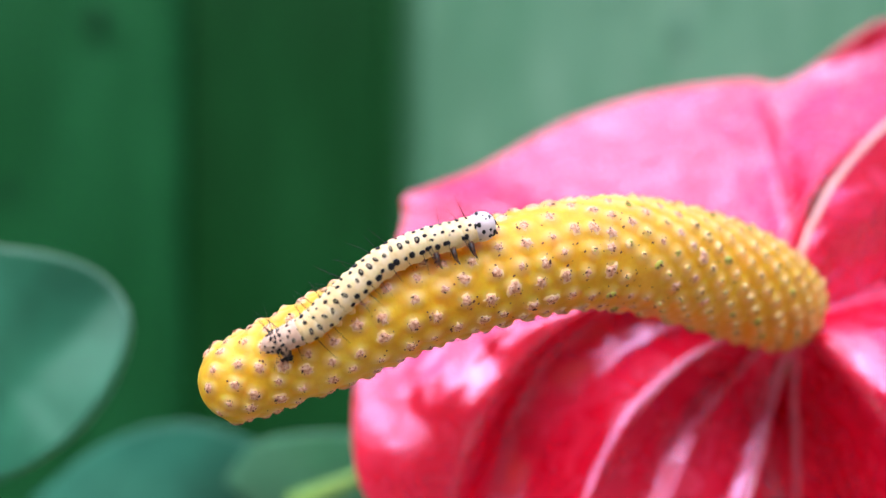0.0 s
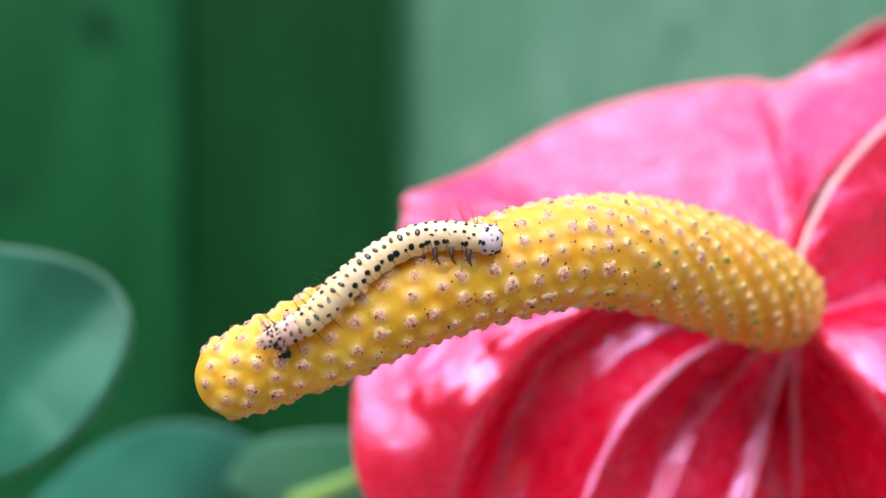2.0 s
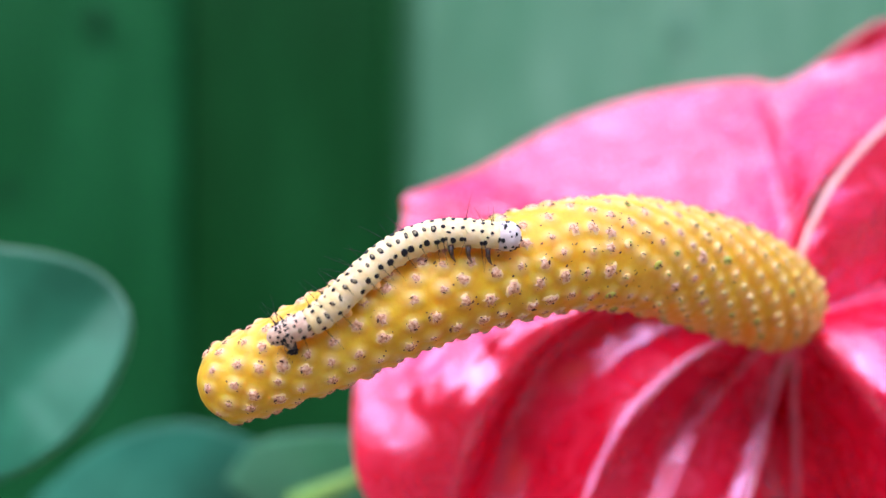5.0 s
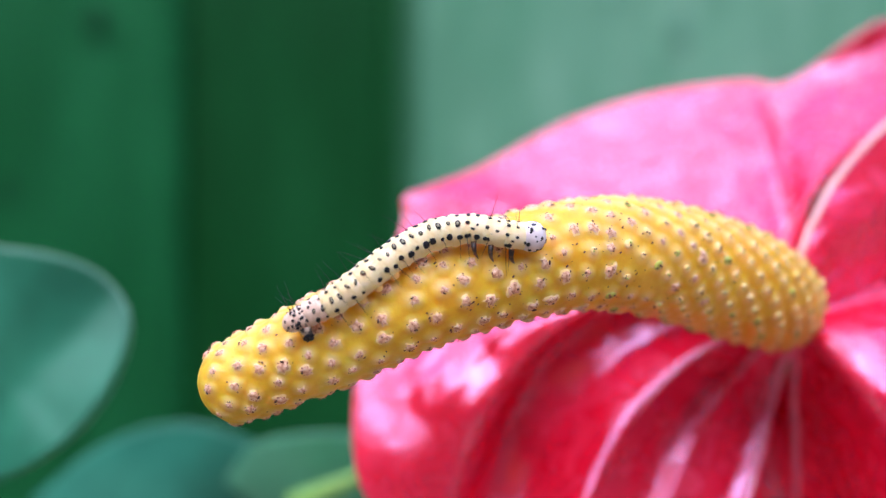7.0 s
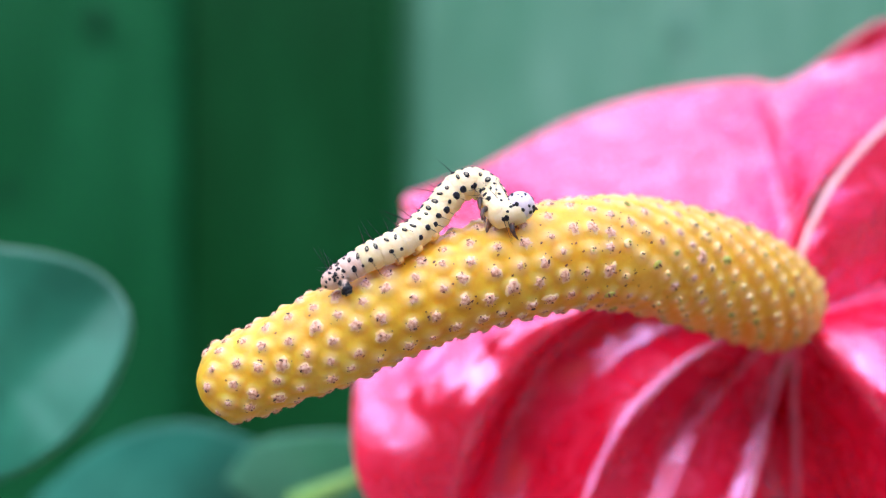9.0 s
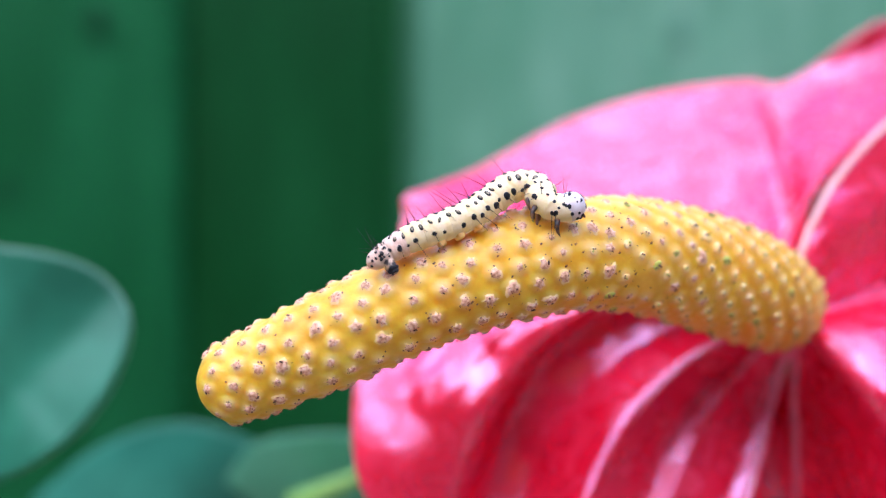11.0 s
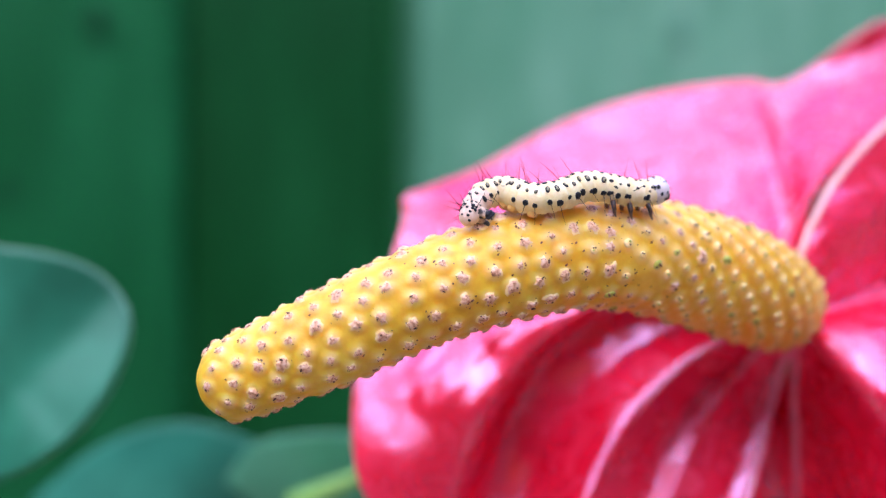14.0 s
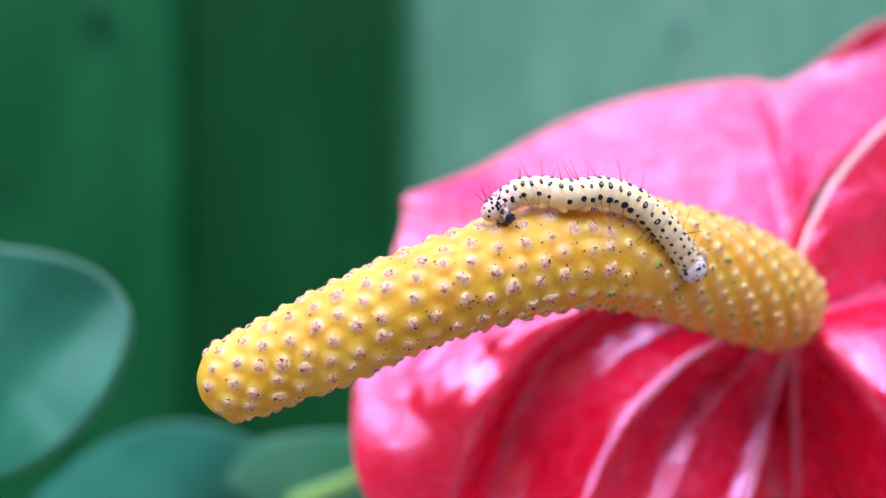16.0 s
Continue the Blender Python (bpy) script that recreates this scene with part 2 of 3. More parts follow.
def build_unseen_walls():
    """Unseen plain walls, open to the sky, added behind the camera and on both sides to darken reflections."""
    for name, x0, y0, x1, y1 in (("unseen_wall_front", -1.8, -1.7, 1.8, -1.7), ("unseen_wall_left", -1.8, 1.2, -1.8, -1.7), ("unseen_wall_right", 1.8, -1.7, 1.8, 1.2)):
        a, b = Vector((x0, y0, -0.05)), Vector((x1, y1, -0.05))
        out = (b - a).cross(Vector((0, 0, 1))).normalized() * 0.12
        verts = []
        for shift in (Vector(), -out):
            for z in np.linspace(0, 1.5, 12):
                for q in np.linspace(0, 1, 14):
                    verts.append(a.lerp(b, q) + shift + Vector((0, 0, z)))
        n = 12 * 14
        faces = grid_faces(12, 14)
        faces += [tuple(n + i for i in f[::-1]) for f in faces]
        edge = list(range(14)) + [i * 14 + 13 for i in range(1, 12)] + [11 * 14 + j for j in range(12, -1, -1)] + [i * 14 for i in range(10, 0, -1)]
        faces += [(d, c, n + c, n + d) for c, d in zip(edge, edge[1:] + edge[:1])]
        tagged(new(name, mesh_of(name, verts, faces, UNSEENGREY, smooth=False)), "unseen plain grey wall added to darken reflections", "wall", kind="structure")


# ---- leaves ----
def stalk_mesh(points, r0, r1, n=24):
    line = spline(points, n)
    return mesh_of("stalk", *tube([Vector(p) for p in line], np.linspace(r0, r1, n), 10), STALK)


def build_leaf(outline, centre, bulge, material, label, root, rim=0.7, vein=None, fold=None):
    """A broad leaf: a domed blade with side veins between its middle and its edge, a paler rim, and a stalk to the ground."""
    base = Vector((root[0] * MM, root[1] * MM, 0.0))
    leaf = new("leaf")
    leaf.location = base
    edge = spline(outline + [outline[0]], 140)[:-1]
    c = np.array(centre, float)
    verts, rings = [], 26
    for i in range(rings):
        v = i / (rings - 1)
        for j, o in enumerate(edge):
            q = c + (o - c) * v
            w = 2 * math.pi * j / len(edge)
            lift = bulge * (1 - v * v) + 0.35 * math.sin(w * 9 + v * 2) * v ** 3 * (1 - v) + 1.6 * v * v * (1 - v) * math.cos(w * 2)
            if fold:
                off = (q[0] - fold[0]) * fold[2] + (q[2] - fold[1]) * fold[3]
                lift += fold[4] * (math.sqrt(off * off + 9) - 3)
            verts.append(place((q[0], q[1] - lift, q[2])) - base)
    faces = grid_faces(rings, len(edge), True)
    blade = part("blade", mesh_of("blade", verts, faces, material), leaf)
    thick = blade.modifiers.new("thickness", "SOLIDIFY")
    thick.thickness, thick.offset = 0.0005, 0
    ring = [place(o) - base for o in edge]
    v, f = tube(ring + [ring[0]], [rim * MM] * (len(ring) + 1), 6, False)
    part("rim", mesh_of("rim", v, f, LEAFRIM), leaf, "pale leaf rim")
    if vein:
        v, f = tube([place(p) - base for p in spline(vein, 20)], np.linspace(2.6, 1.2, 20) * MM, 8)
        part("midrib", mesh_of("midrib", v, f, LIME), leaf, "lime green midrib")
    top = place(c) - base + Vector((0, 0.004 - bulge * MM, 0))
    part("stalk", stalk_mesh([top, top + Vector((-0.012, 0.012, -0.012)), top + Vector((-0.03, 0.02, -0.05)), Vector((0, 0.012, 0.2)), Vector((0, 0, -0.01))], 0.002, 0.003), leaf)
    return tagged(leaf, label, "leaf")


# ---- the flower ----
AXIS = [(-30.31, 0, -17.61), (-25.89, 0, -16.21), (-19.92, 0, -13.68), (-13.61, 0, -10.87), (-4, 0, -6.45), (5.76, 2, -3.06), (14.93, 5, -0.87), (23.12, 9, -0.52), (31.7, 15, -1.93), (41.47, 22, -4.74), (48.1, 29, -7.2), (53.2, 36, -9.5)]
GIRTH = [4.91, 5.05, 5.47, 5.89, 6.03, 6.4, 6.89, 7.36, 7.79, 8.0, 7.4, 6.3]
ROOT = (54.39, 36, -11.21)
RAY_MIDDLES = [(75.77, 80, 4.4),
    (62.48, 54, 8.67),
    (63.7, 58, 12.53),
    (60.88, 60, 10.88),
    (57.32, 61, 10.93),
    (51.01, 66, 10.69),
    (42.33, 68, 6.72),
    (33.87, 66, 2.12),
    (28.66, 61, 0.1),
    (26.02, 58, -1.65),
    (24.5, 55, -2.78),
    (21.21, 51, -4.6),
    (17.94, 48, -6.56),
    (16.43, 45.5, -8.86),
    (18.16, 43.5, -11.66),
    (25.55, 38, -17.48),
    (31.10, 37, -26.55),
    (38.93, 39, -31.69),
    (49.59, 41, -34.7),
    (57.86, 36, -35.53),
    (64.28, 32, -33.07),
    (66.65, 27, -24.73),
    (73.77, 34.5, -13.7),
    (81.17, 58, -3.79),
    (71.02, 46, 3.75),
    (61.23, 40, 9.85)]
RAY_ENDS = [(130.28, 125, 28.34),
    (109.28, 90, 31.46),
    (87.61, 92, 44.14),
    (66.95, 86, 32.15),
    (58.4, 88, 32.6),
    (41.15, 91, 30.3),
    (23.98, 88, 24.6),
    (7.05, 79, 15.07),
    (-2.04, 69, 11.04),
    (-6.7, 64, 8.8),
    (-6.7, 62, 4.85),
    (-10.61, 53, -9.38),
    (-14.38, 50, -23.25),
    (-12.4, 41, -38.27),
    (-1.24, 39, -49.34),
    (5.92, 42, -60.88),
    (15.95, 24, -63.33),
    (25.30, 16, -65.87),
    (34.75, 13, -67.73),
    (60.47, 36, -77.23),
    (72.62, 16, -58.89),
    (90.12, 26, -41.86),
    (110.91, 52, -19.71),
    (124.06, 80, 6.55),
    (109.41, 72, 22.9),
    (89.66, 62, 30.78)]


def build_spathe(flower, base):
    """The waxy heart-shaped leaf behind the spike, wound about its root from one lobe's edge to the other's."""
    n_around, n_out = 560, 110
    mids, ends = spline_by_index(RAY_MIDDLES, n_around), spline_by_index(RAY_ENDS, n_around)
    root = np.array(ROOT)
    verts = []
    for i in range(n_out):
        v = i / (n_out - 1)
        for a in range(n_around):
            k = a / (n_around - 1) * (len(RAY_ENDS) - 1)
            m, e = mids[a], ends[a]
            ctrl = 2 * m - 0.5 * (root + e)
            p = (1 - v) ** 2 * root + 2 * v * (1 - v) * ctrl + v * v * e
            p[1] -= pucker(k, v)
            verts.append(place(p) - base)
    me = mesh_of("spathe", verts, [f[::-1] for f in grid_faces(n_out, n_around)], RED)
    ob = part("spathe", me, flower, "glossy red heart-shaped spathe with puckered veins")
    thick = ob.modifiers.new("thickness", "SOLIDIFY")
    thick.thickness, thick.offset = 0.0007, 0
    last = (n_out - 1) * n_around
    for ray, thick0 in ((4.0, 0.7), (6.2, 0.5), (15.8, 0.5), (16.95, 0.4), (18.0, 0.8), (19.0, 0.8), (22.7, 0.8), (23.9, 0.5)):
        a = round(ray / (len(RAY_ENDS) - 1) * (n_around - 1))
        run = [verts[i * n_around + a] for i in range(8, n_out - 4, 2)]
        v, f = tube(run, np.linspace(thick0, 0.35 * thick0, len(run)) * MM, 10)
        part("vein", mesh_of("vein", v, f, VEINSHEEN), ob, "glossy vein with its sheen in the pink colour")
    first = round((n_around - 1) / (len(RAY_ENDS) - 1))
    line = [verts[i * n_around + first] for i in range(2, n_out)] + [verts[last + a] for a in range(first, n_around, 2)] + [verts[i * n_around + n_around - 1] for i in range(n_out - 1, 1, -1)]
    v, f = tube(line[n_out - 2:2 - n_out], [0.0004] * (len(line) - 2 * n_out + 4), 8)
    part("rim", mesh_of("rim", v, f, REDRIM), ob, "pinkish red thin rim")
    for edge in (line[:n_out - 2], line[2 - n_out:]):
        v, f = tube(edge, [0.0006] * len(edge), 8)
        part("rim", mesh_of("rim", v, f, RIM), ob, "pale pink rolled rim of a lobe")


def spline_by_index(points, n):
    p = np.array(points, float)
    p = np.vstack([2 * p[0] - p[1], p, 2 * p[-1] - p[-2]])
    out = []
    for u in np.linspace(0, len(points) - 1, n):
        i = min(int(u), len(points) - 2)
        t = u - i
        a, b, c, d = p[i], p[i + 1], p[i + 2], p[i + 3]
        out.append(0.5 * (2 * b + (c - a) * t + (2 * a - 5 * b + 4 * c - d) * t * t + (3 * b - a - 3 * c + d) * t ** 3))
    return np.array(out)


# swellings of the spathe between its veins: first and last ray, height in mm, and where the crest lies
SWELLS = ((22.7, 23.9, 1.6, 1.2), (23.9, 25.0, 1.2, 1.0))
# elsewhere it folds into ridges and troughs: ray, and how far the flesh stands out there
FOLDS = ((0.0, -22.0), (0.5, -20.0), (0.85, -9.0), (1.0, 0.0), (2.0, 1.8), (2.6, 0.8), (3.0, -1.9), (3.6, -1.2), (3.85, 1.2), (4.0, 1.7), (4.6, 0.7), (5.4, 0.7), (6.2, 0.4), (8.5, 1.2), (10.8, 0.0), (12.0, 3.6), (12.8, 5.8), (13.5, 7.2), (13.9, 7.0), (14.05, 5.6), (14.3, -0.6), (14.5, -3.0), (15.0, -3.0),
         (15.2, -2.6), (15.5, 0.2), (15.75, 2.8), (15.85, 1.9), (16.1, 0.6), (16.65, -1.2), (16.92, 0.7), (17.05, 0.3), (17.6, -0.6), (17.9, -0.6), (18.0, 0.2), (18.1, -1.2), (18.45, -3.4), (18.9, -4.0), (19.0, -3.4), (19.1, -4.0), (19.45, -3.0), (19.8, 0.4), (20.2, 4.0), (21.0, 5.4), (22.0, 3.0), (22.7, 0.5))
# two hollows that deepen towards the edge: rays at which each begins, is deep, ends being deep and ends, and its depth
HOLLOWS = ((14.05, 14.4, 15.0, 15.75, 6.0), (18.05, 18.4, 19.4, 19.95, 19.0))


def pucker(k, v):
    """How far the flesh stands out at ray k, a share v of the way from the root to the edge."""
    swell, ray = 0.0, k
    k -= 1.0 * max(0.0, 0.55 - v) * max(0.0, 1 - abs(k - 15.1) / 0.9)
    for a, b, high, crest in SWELLS:
        if a <= k <= b:
            swell = high * math.sin(math.pi * ((k - a) / (b - a)) ** crest) ** 0.85
    for i in range(len(FOLDS) - 1):
        (a, low), (b, high) = FOLDS[i], FOLDS[i + 1]
        if a <= k <= b:
            (a0, low0), (b1, high1) = FOLDS[max(i - 1, 0)], FOLDS[min(i + 2, len(FOLDS) - 1)]
            u, w = (k - a) / (b - a), b - a
            m0, m1 = (high - low0) / (b - a0) * w, (high1 - low) / (b1 - a) * w
            swell = (2 * u ** 3 - 3 * u * u + 1) * low + (u ** 3 - 2 * u * u + u) * m0 + (3 * u * u - 2 * u ** 3) * high + (u ** 3 - u * u) * m1
    k = ray
    reach = math.sin(math.pi * min(v, 1) ** 0.75) ** 0.7
    ripple = 0.6 * noise.noise((k * 1.6, v * 7, 1.7)) + 0.8 * noise.noise((k * 0.6, v * 2.6, 8.1)) + 0.34 * noise.noise((k * 3.4, v * 15, 4.4))
    blotch = max(0.0, min(1.0, (k - 10.8) * 1.5, (14.0 - k) * 1.5)) * max(0.0, min(1.0, (v - 0.2) * 4))
    ripple += blotch * (0.35 * math.sin(v * 36 + k * 2.3) + 0.9 * noise.noise((k * 2.4, v * 13, 5.5)) + 0.35 * noise.noise((k * 5, v * 27, 2.5)) - 1.1 * max(0.0, 1 - abs(noise.noise((k * 0.7 + v, v * 6.5 + k * 0.35, 3.1))) / 0.2))
    if k < 10.8:
        ripple += 0.16 * noise.noise((k * 9, v * 34, 6.1)) + 0.9 * noise.noise((k * 2.2, v * 8, 7.7)) * v + (0.35 + 1.3 * max(0.0, min(1.0, (k - 5.5) / 2))) * noise.noise((k * 5, v * 20, 3.3))
        ripple -= 0.4 * max(0.0, 1 - abs(noise.noise((k * 0.9 + 2 * v, v * 5 - k * 0.4, 9.3))) / 0.16) * min(1.0, 4 * v)
    if k > 10.8:
        reach = max(reach, min(1.0, v * 2.4) * 0.8 * min(1.0, (1 - v) * 4))
    if k > 14.1:
        reach = max(reach, min(1.0, (1 - v) * 4) * min(1.0, v * 3.0))
    if 10.8 < k < 14.3:
        reach = max(reach, 0.55 * min(1.0, v * 2.4) * min(1.0, k - 10.8, (14.3 - k) / 0.4, (1 - v) * 5))
    for a, b, c, d, deep in HOLLOWS:
        if a < k < d:
            swell -= deep * v * (0.5 - 0.5 * math.cos(math.pi * min(1.0, (k - a) / (b - a), (d - k) / (d - c))))
    curl = 10.0 * max(0.0, (v - 0.78) / 0.22) ** 2 * math.exp(-((k - 2.35) / 0.55) ** 2)
    lip = 1.3 * max(0.0, (v - 0.86) / 0.14) ** 2 * max(0.0, min(1.0, k - 2.5, 9.5 - k))
    return (swell + ripple) * reach + curl + lip


def spadix_frame():
    """Points, girths and cross directions all along the spike's axis, from its free tip to its root."""
    line = spline([(*p, r) for p, r in zip(AXIS, GIRTH)], 520)
    pts, girth = line[:, :3], line[:, 3]
    tang = np.gradient(pts, axis=0)
    tang /= np.linalg.norm(tang, axis=1)[:, None]
    front = np.array([0, -1.0, 0]) - tang * (tang @ np.array([0, -1.0, 0]))[:, None]
    front /= np.linalg.norm(front, axis=1)[:, None]
    side = np.cross(front, tang)
    run = np.concatenate([[0], np.cumsum(np.linalg.norm(np.diff(pts, axis=0), axis=1))])
    tip, end = 5.0, 5.0
    round_tip = np.sqrt(np.clip(1 - (1 - np.clip(run / tip, 0, 1)) ** 2, 0, 1))
    round_end = np.sqrt(np.clip(1 - (1 - np.clip((run[-1] - run) / end, 0, 1)) ** 2, 0, 1))
    return pts, girth * round_tip * (0.25 + 0.75 * round_end), tang, front, side, run


PTS, WIDE, TANG, FRONT, SIDE, RUN = spadix_frame()
JOIN = float(np.interp(15.0, PTS[:, 0], RUN))


def fused(s):
    """From 0 on the loose half of the spike to 1 where its florets close up into slanting rows."""
    return min(1.0, max(0.0, (s - JOIN + 8) / 12))


def spadix_nodes():
    """The florets: staggered files towards the tip, close slanting rows past a slanting seam towards the root."""
    out = []
    for step, count, lean, loose, close in ((3.5, 16, 0.9, 1.0, False), (5.5, 40, 12.0, 0.35, True)):
        s, turn = 1.2 - close * 40, 0.0
        while s < RUN[-1] + close * 45:
            for j in range(count):
                w = 2 * math.pi * (j + turn) / count - math.pi
                at = s + (0 if close else 0.5 * step * (j % 2)) - lean * (w - 0.6) + 0.42 * loose * random.uniform(-1, 1)
                seam = JOIN - 8.0 * (w - 0.6)
                if 0.9 < at < RUN[-1] - 0.5 and (at > seam + 0.4 if close else at < seam - 0.6):
                    out.append((at, w + loose * random.uniform(-0.09, 0.09)))
            s, turn = s + step - (0 if close else 0.6 * s / JOIN), (turn + 0.5 * close) % 1.0
    return out


def mound_height(s):
    return 0.5 - 0.14 * fused(s)


def mound(s, w, nodes):
    """How far the flesh swells at length s and angles w, about the little flowers."""
    girth = np.interp(s, RUN, WIDE)
    best = np.full(len(w), 99.0)
    for ns, nw in nodes:
        if abs(ns - s) < 3.5:
            dw = (w - nw + math.pi) % (2 * math.pi) - math.pi
            best = np.minimum(best, (dw * girth) ** 2 + (ns - s) ** 2)
    high = mound_height(s)
    near = np.clip(best / (1.5 - 0.05 * fused(s)) ** 2, 0, 1)
    return high * (0.85 * (1 - near) ** (1.5 - 0.4 * fused(s)) + 0.15 * np.exp(-best / 0.35))


def on_spadix(s, w, lift=0.0):
    p = np.array([np.interp(s, RUN, PTS[:, k]) for k in range(3)])
    fr = np.array([np.interp(s, RUN, FRONT[:, k]) for k in range(3)])
    sd = np.array([np.interp(s, RUN, SIDE[:, k]) for k in range(3)])
    out = fr * math.cos(w) + sd * math.sin(w)
    return p + out * (np.interp(s, RUN, WIDE) + lift), out


def flower_cap(kind, seed):
    """One tiny withered flower: four dry tepals round a dark stigma (kind 0), or a smooth pale bud with a speck (kind 1)."""
    r = random.Random(seed)
    v, f, s = [], [], []
    if kind == 0:
        long, rings, sides = r.uniform(0.8, 1.2), 5, 14
        edge = [r.uniform(0.6, 1.15) for _ in range(sides)]
        v.append(Vector((0, 0, 0.1)))
        for i in range(1, rings):
            q = i / (rings - 1)
            for j in range(sides):
                w = 2 * math.pi * j / sides
                d = 0.98 * q * (1 + (edge[j] - 1) * q)
                v.append(Vector((math.cos(w) * d * long, math.sin(w) * d, 0.15 * (1 - q ** 1.8) - 0.3 * q * q + r.uniform(-0.07, 0.07) * (1 - q ** 2))))
        f += [(0, 1 + j, 1 + (j + 1) % sides) for j in range(sides)]
        f += [tuple(1 + k for k in (i * sides + j, (i + 1) * sides + j, (i + 1) * sides + (j + 1) % sides, i * sides + (j + 1) % sides)) for i in range(rings - 2) for j in range(sides)]
        s += [0 if i < sides * 3 else 1 for i in range(len(f))]
        for j in range(r.choice((5, 6, 7, 8))):
            w, d = r.uniform(0, 6.28), r.uniform(0.3, 0.95)
            e = r.uniform(0.1, 0.17) if j == 0 else r.uniform(0.05, 0.11)
            u = Vector((math.cos(w + 1), math.sin(w + 1), 0)) * e * r.choice((1, 1.2, 1.6, 2.4))
            lump(v, f, s, Vector((math.cos(w) * d, math.sin(w) * d, max(-0.05, 0.15 - 0.3 * d * d))), (u, u.cross(Vector((0, 0, 1))).normalized() * e, Vector((0, 0, e * 0.7))), 2 if j < 2 else 4, 3, 5)
    else:
        size = r.uniform(0.55, 0.8)
        lump(v, f, s, Vector((0, 0, -0.04)), (Vector((size, 0, 0)), Vector((0, size * r.uniform(0.75, 1.2), 0)), Vector((0, 0, 0.2))), 3 if seed % 7 == 3 else 1, 4, 8)
        for j in range(r.choice((2, 2, 3))):
            w, d, e = r.uniform(0, 6.28), r.uniform(0.1, 0.5), r.uniform(0.13, 0.21)
            lump(v, f, s, Vector((math.cos(w) * d, math.sin(w) * d, 0.16)), (Vector((e, 0, 0)), Vector((0, e, 0)), Vector((0, 0, e))), r.choice((2, 2, 3)), 3, 5)
    return mesh_of("floret", [p * MM for p in v], f, CRUST, PALE, SPECK, GREENBUD, RUST, index=s)


def build_spadix(flower, base):
    root = place(ROOT)
    nodes = spadix_nodes()
    rows, cols = 330, 150
    verts, pale, ripe = [], [], []
    w = np.linspace(0, 2 * math.pi, cols, endpoint=False)
    for s in np.linspace(0, RUN[-1], rows):
        swell = mound(s, w, nodes) * min(1, 0.3 + s / 4)
        centre = np.array([np.interp(s, RUN, PTS[:, k]) for k in range(3)])
        fr = np.array([np.interp(s, RUN, FRONT[:, k]) for k in range(3)])
        sd = np.array([np.interp(s, RUN, SIDE[:, k]) for k in range(3)])
        r = np.interp(s, RUN, WIDE) + swell * (np.interp(s, RUN, WIDE) > 0.8)
        pale += list(np.clip(swell / mound_height(s), 0, 1) ** (1.6 - 0.5 * s / RUN[-1]) * 0.75)
        ripe += [min(1.0, max(0.0, (s / RUN[-1] - 0.1) * 1.6 + 0.5 * noise.noise((s * 0.12, math.cos(a), math.sin(a))))) for a in w]
        for a, ra in zip(w, r):
            verts.append(place(centre + (fr * math.cos(a) + sd * math.sin(a)) * ra) - root)
    faces = [f[::-1] for f in grid_faces(rows, cols, True)]
    me = mesh_of("spadix", verts, faces, YELLOW)
    me.attributes.new("swelling", "FLOAT", "POINT").data.foreach_set("value", pale)
    me.attributes.new("ripeness", "FLOAT", "POINT").data.foreach_set("value", ripe)
    spadix = part("spadix", me, flower, "curved yellow spadix covered with small withered flowers")
    spadix.location = root - base
    dry, buds = [flower_cap(0, i) for i in range(9)], [flower_cap(1, 50 + i) for i in range(6)]
    made, rest_v, rest_f, rest_i = 0, [], [], []
    for s, a in nodes:
        along = s / RUN[-1]
        lift = float(mound(s, np.array([a]), nodes)[0]) * min(1, 0.3 + s / 4)
        p, out = on_spadix(s, a, lift + 0.02)
        slope = np.gradient(WIDE, RUN)[int(np.searchsorted(RUN, s))]
        t = np.array([np.interp(s, RUN, TANG[:, k]) for k in range(3)])
        z = Vector(out - t * max(-1.5, min(1.5, slope)) * 0.8).normalized()
        x = Vector(t).cross(z).normalized()
        turn = Matrix((x, z.cross(x), z)).transposed().to_4x4()
        me = random.choice(dry if random.random() > (s - JOIN + 2) / 24 else buds)
        size = (0.86 if along < 0.35 else 0.92) * random.uniform(0.7, 1.2)
        m = Matrix.Translation(place(p) - root) @ turn @ Matrix.Rotation(random.uniform(0, 6.28), 4, "Z") @ Matrix.Scale(size, 4)
        if math.cos(a) > 0.0 and made < 300:
            ob = part("floret", me, spadix)
            ob.matrix_basis = m
            made += 1
        else:
            o = len(rest_v)
            rest_v += [m @ q.co for q in me.vertices]
            rest_f += [tuple(o + i for i in q.vertices) for q in me.polygons]
            rest_i += [q.material_index for q in me.polygons]
    specks_v, specks_f, specks_i = [], [], []
    rnd = random.Random(12)
    for _ in range(200):
        s, a = rnd.triangular(2, RUN[-1] - 6, 0.5 * RUN[-1]), rnd.triangular(-2.0, 2.2, -0.6)
        p, out = on_spadix(s, a, float(mound(s, np.array([a]), nodes)[0]) * min(1, 0.3 + s / 4))
        z = Vector(out).normalized()
        x = z.orthogonal().normalized()
        e = rnd.uniform(0.06, 0.17) * MM
        lump(specks_v, specks_f, specks_i, place(p) - root, (x * e * rnd.choice((1, 1, 1.8)), z.cross(x) * e, z * e * 0.6), 0, 3, 5)
    part("specks", mesh_of("specks", specks_v, specks_f, SPECK), spadix, "tiny dark brown specks", "stuff")
    part("florets_behind", mesh_of("florets_behind", rest_v, rest_f, CRUST, PALE, SPECK, GREENBUD, RUST, index=rest_i), spadix, kind="stuff")
    return spadix


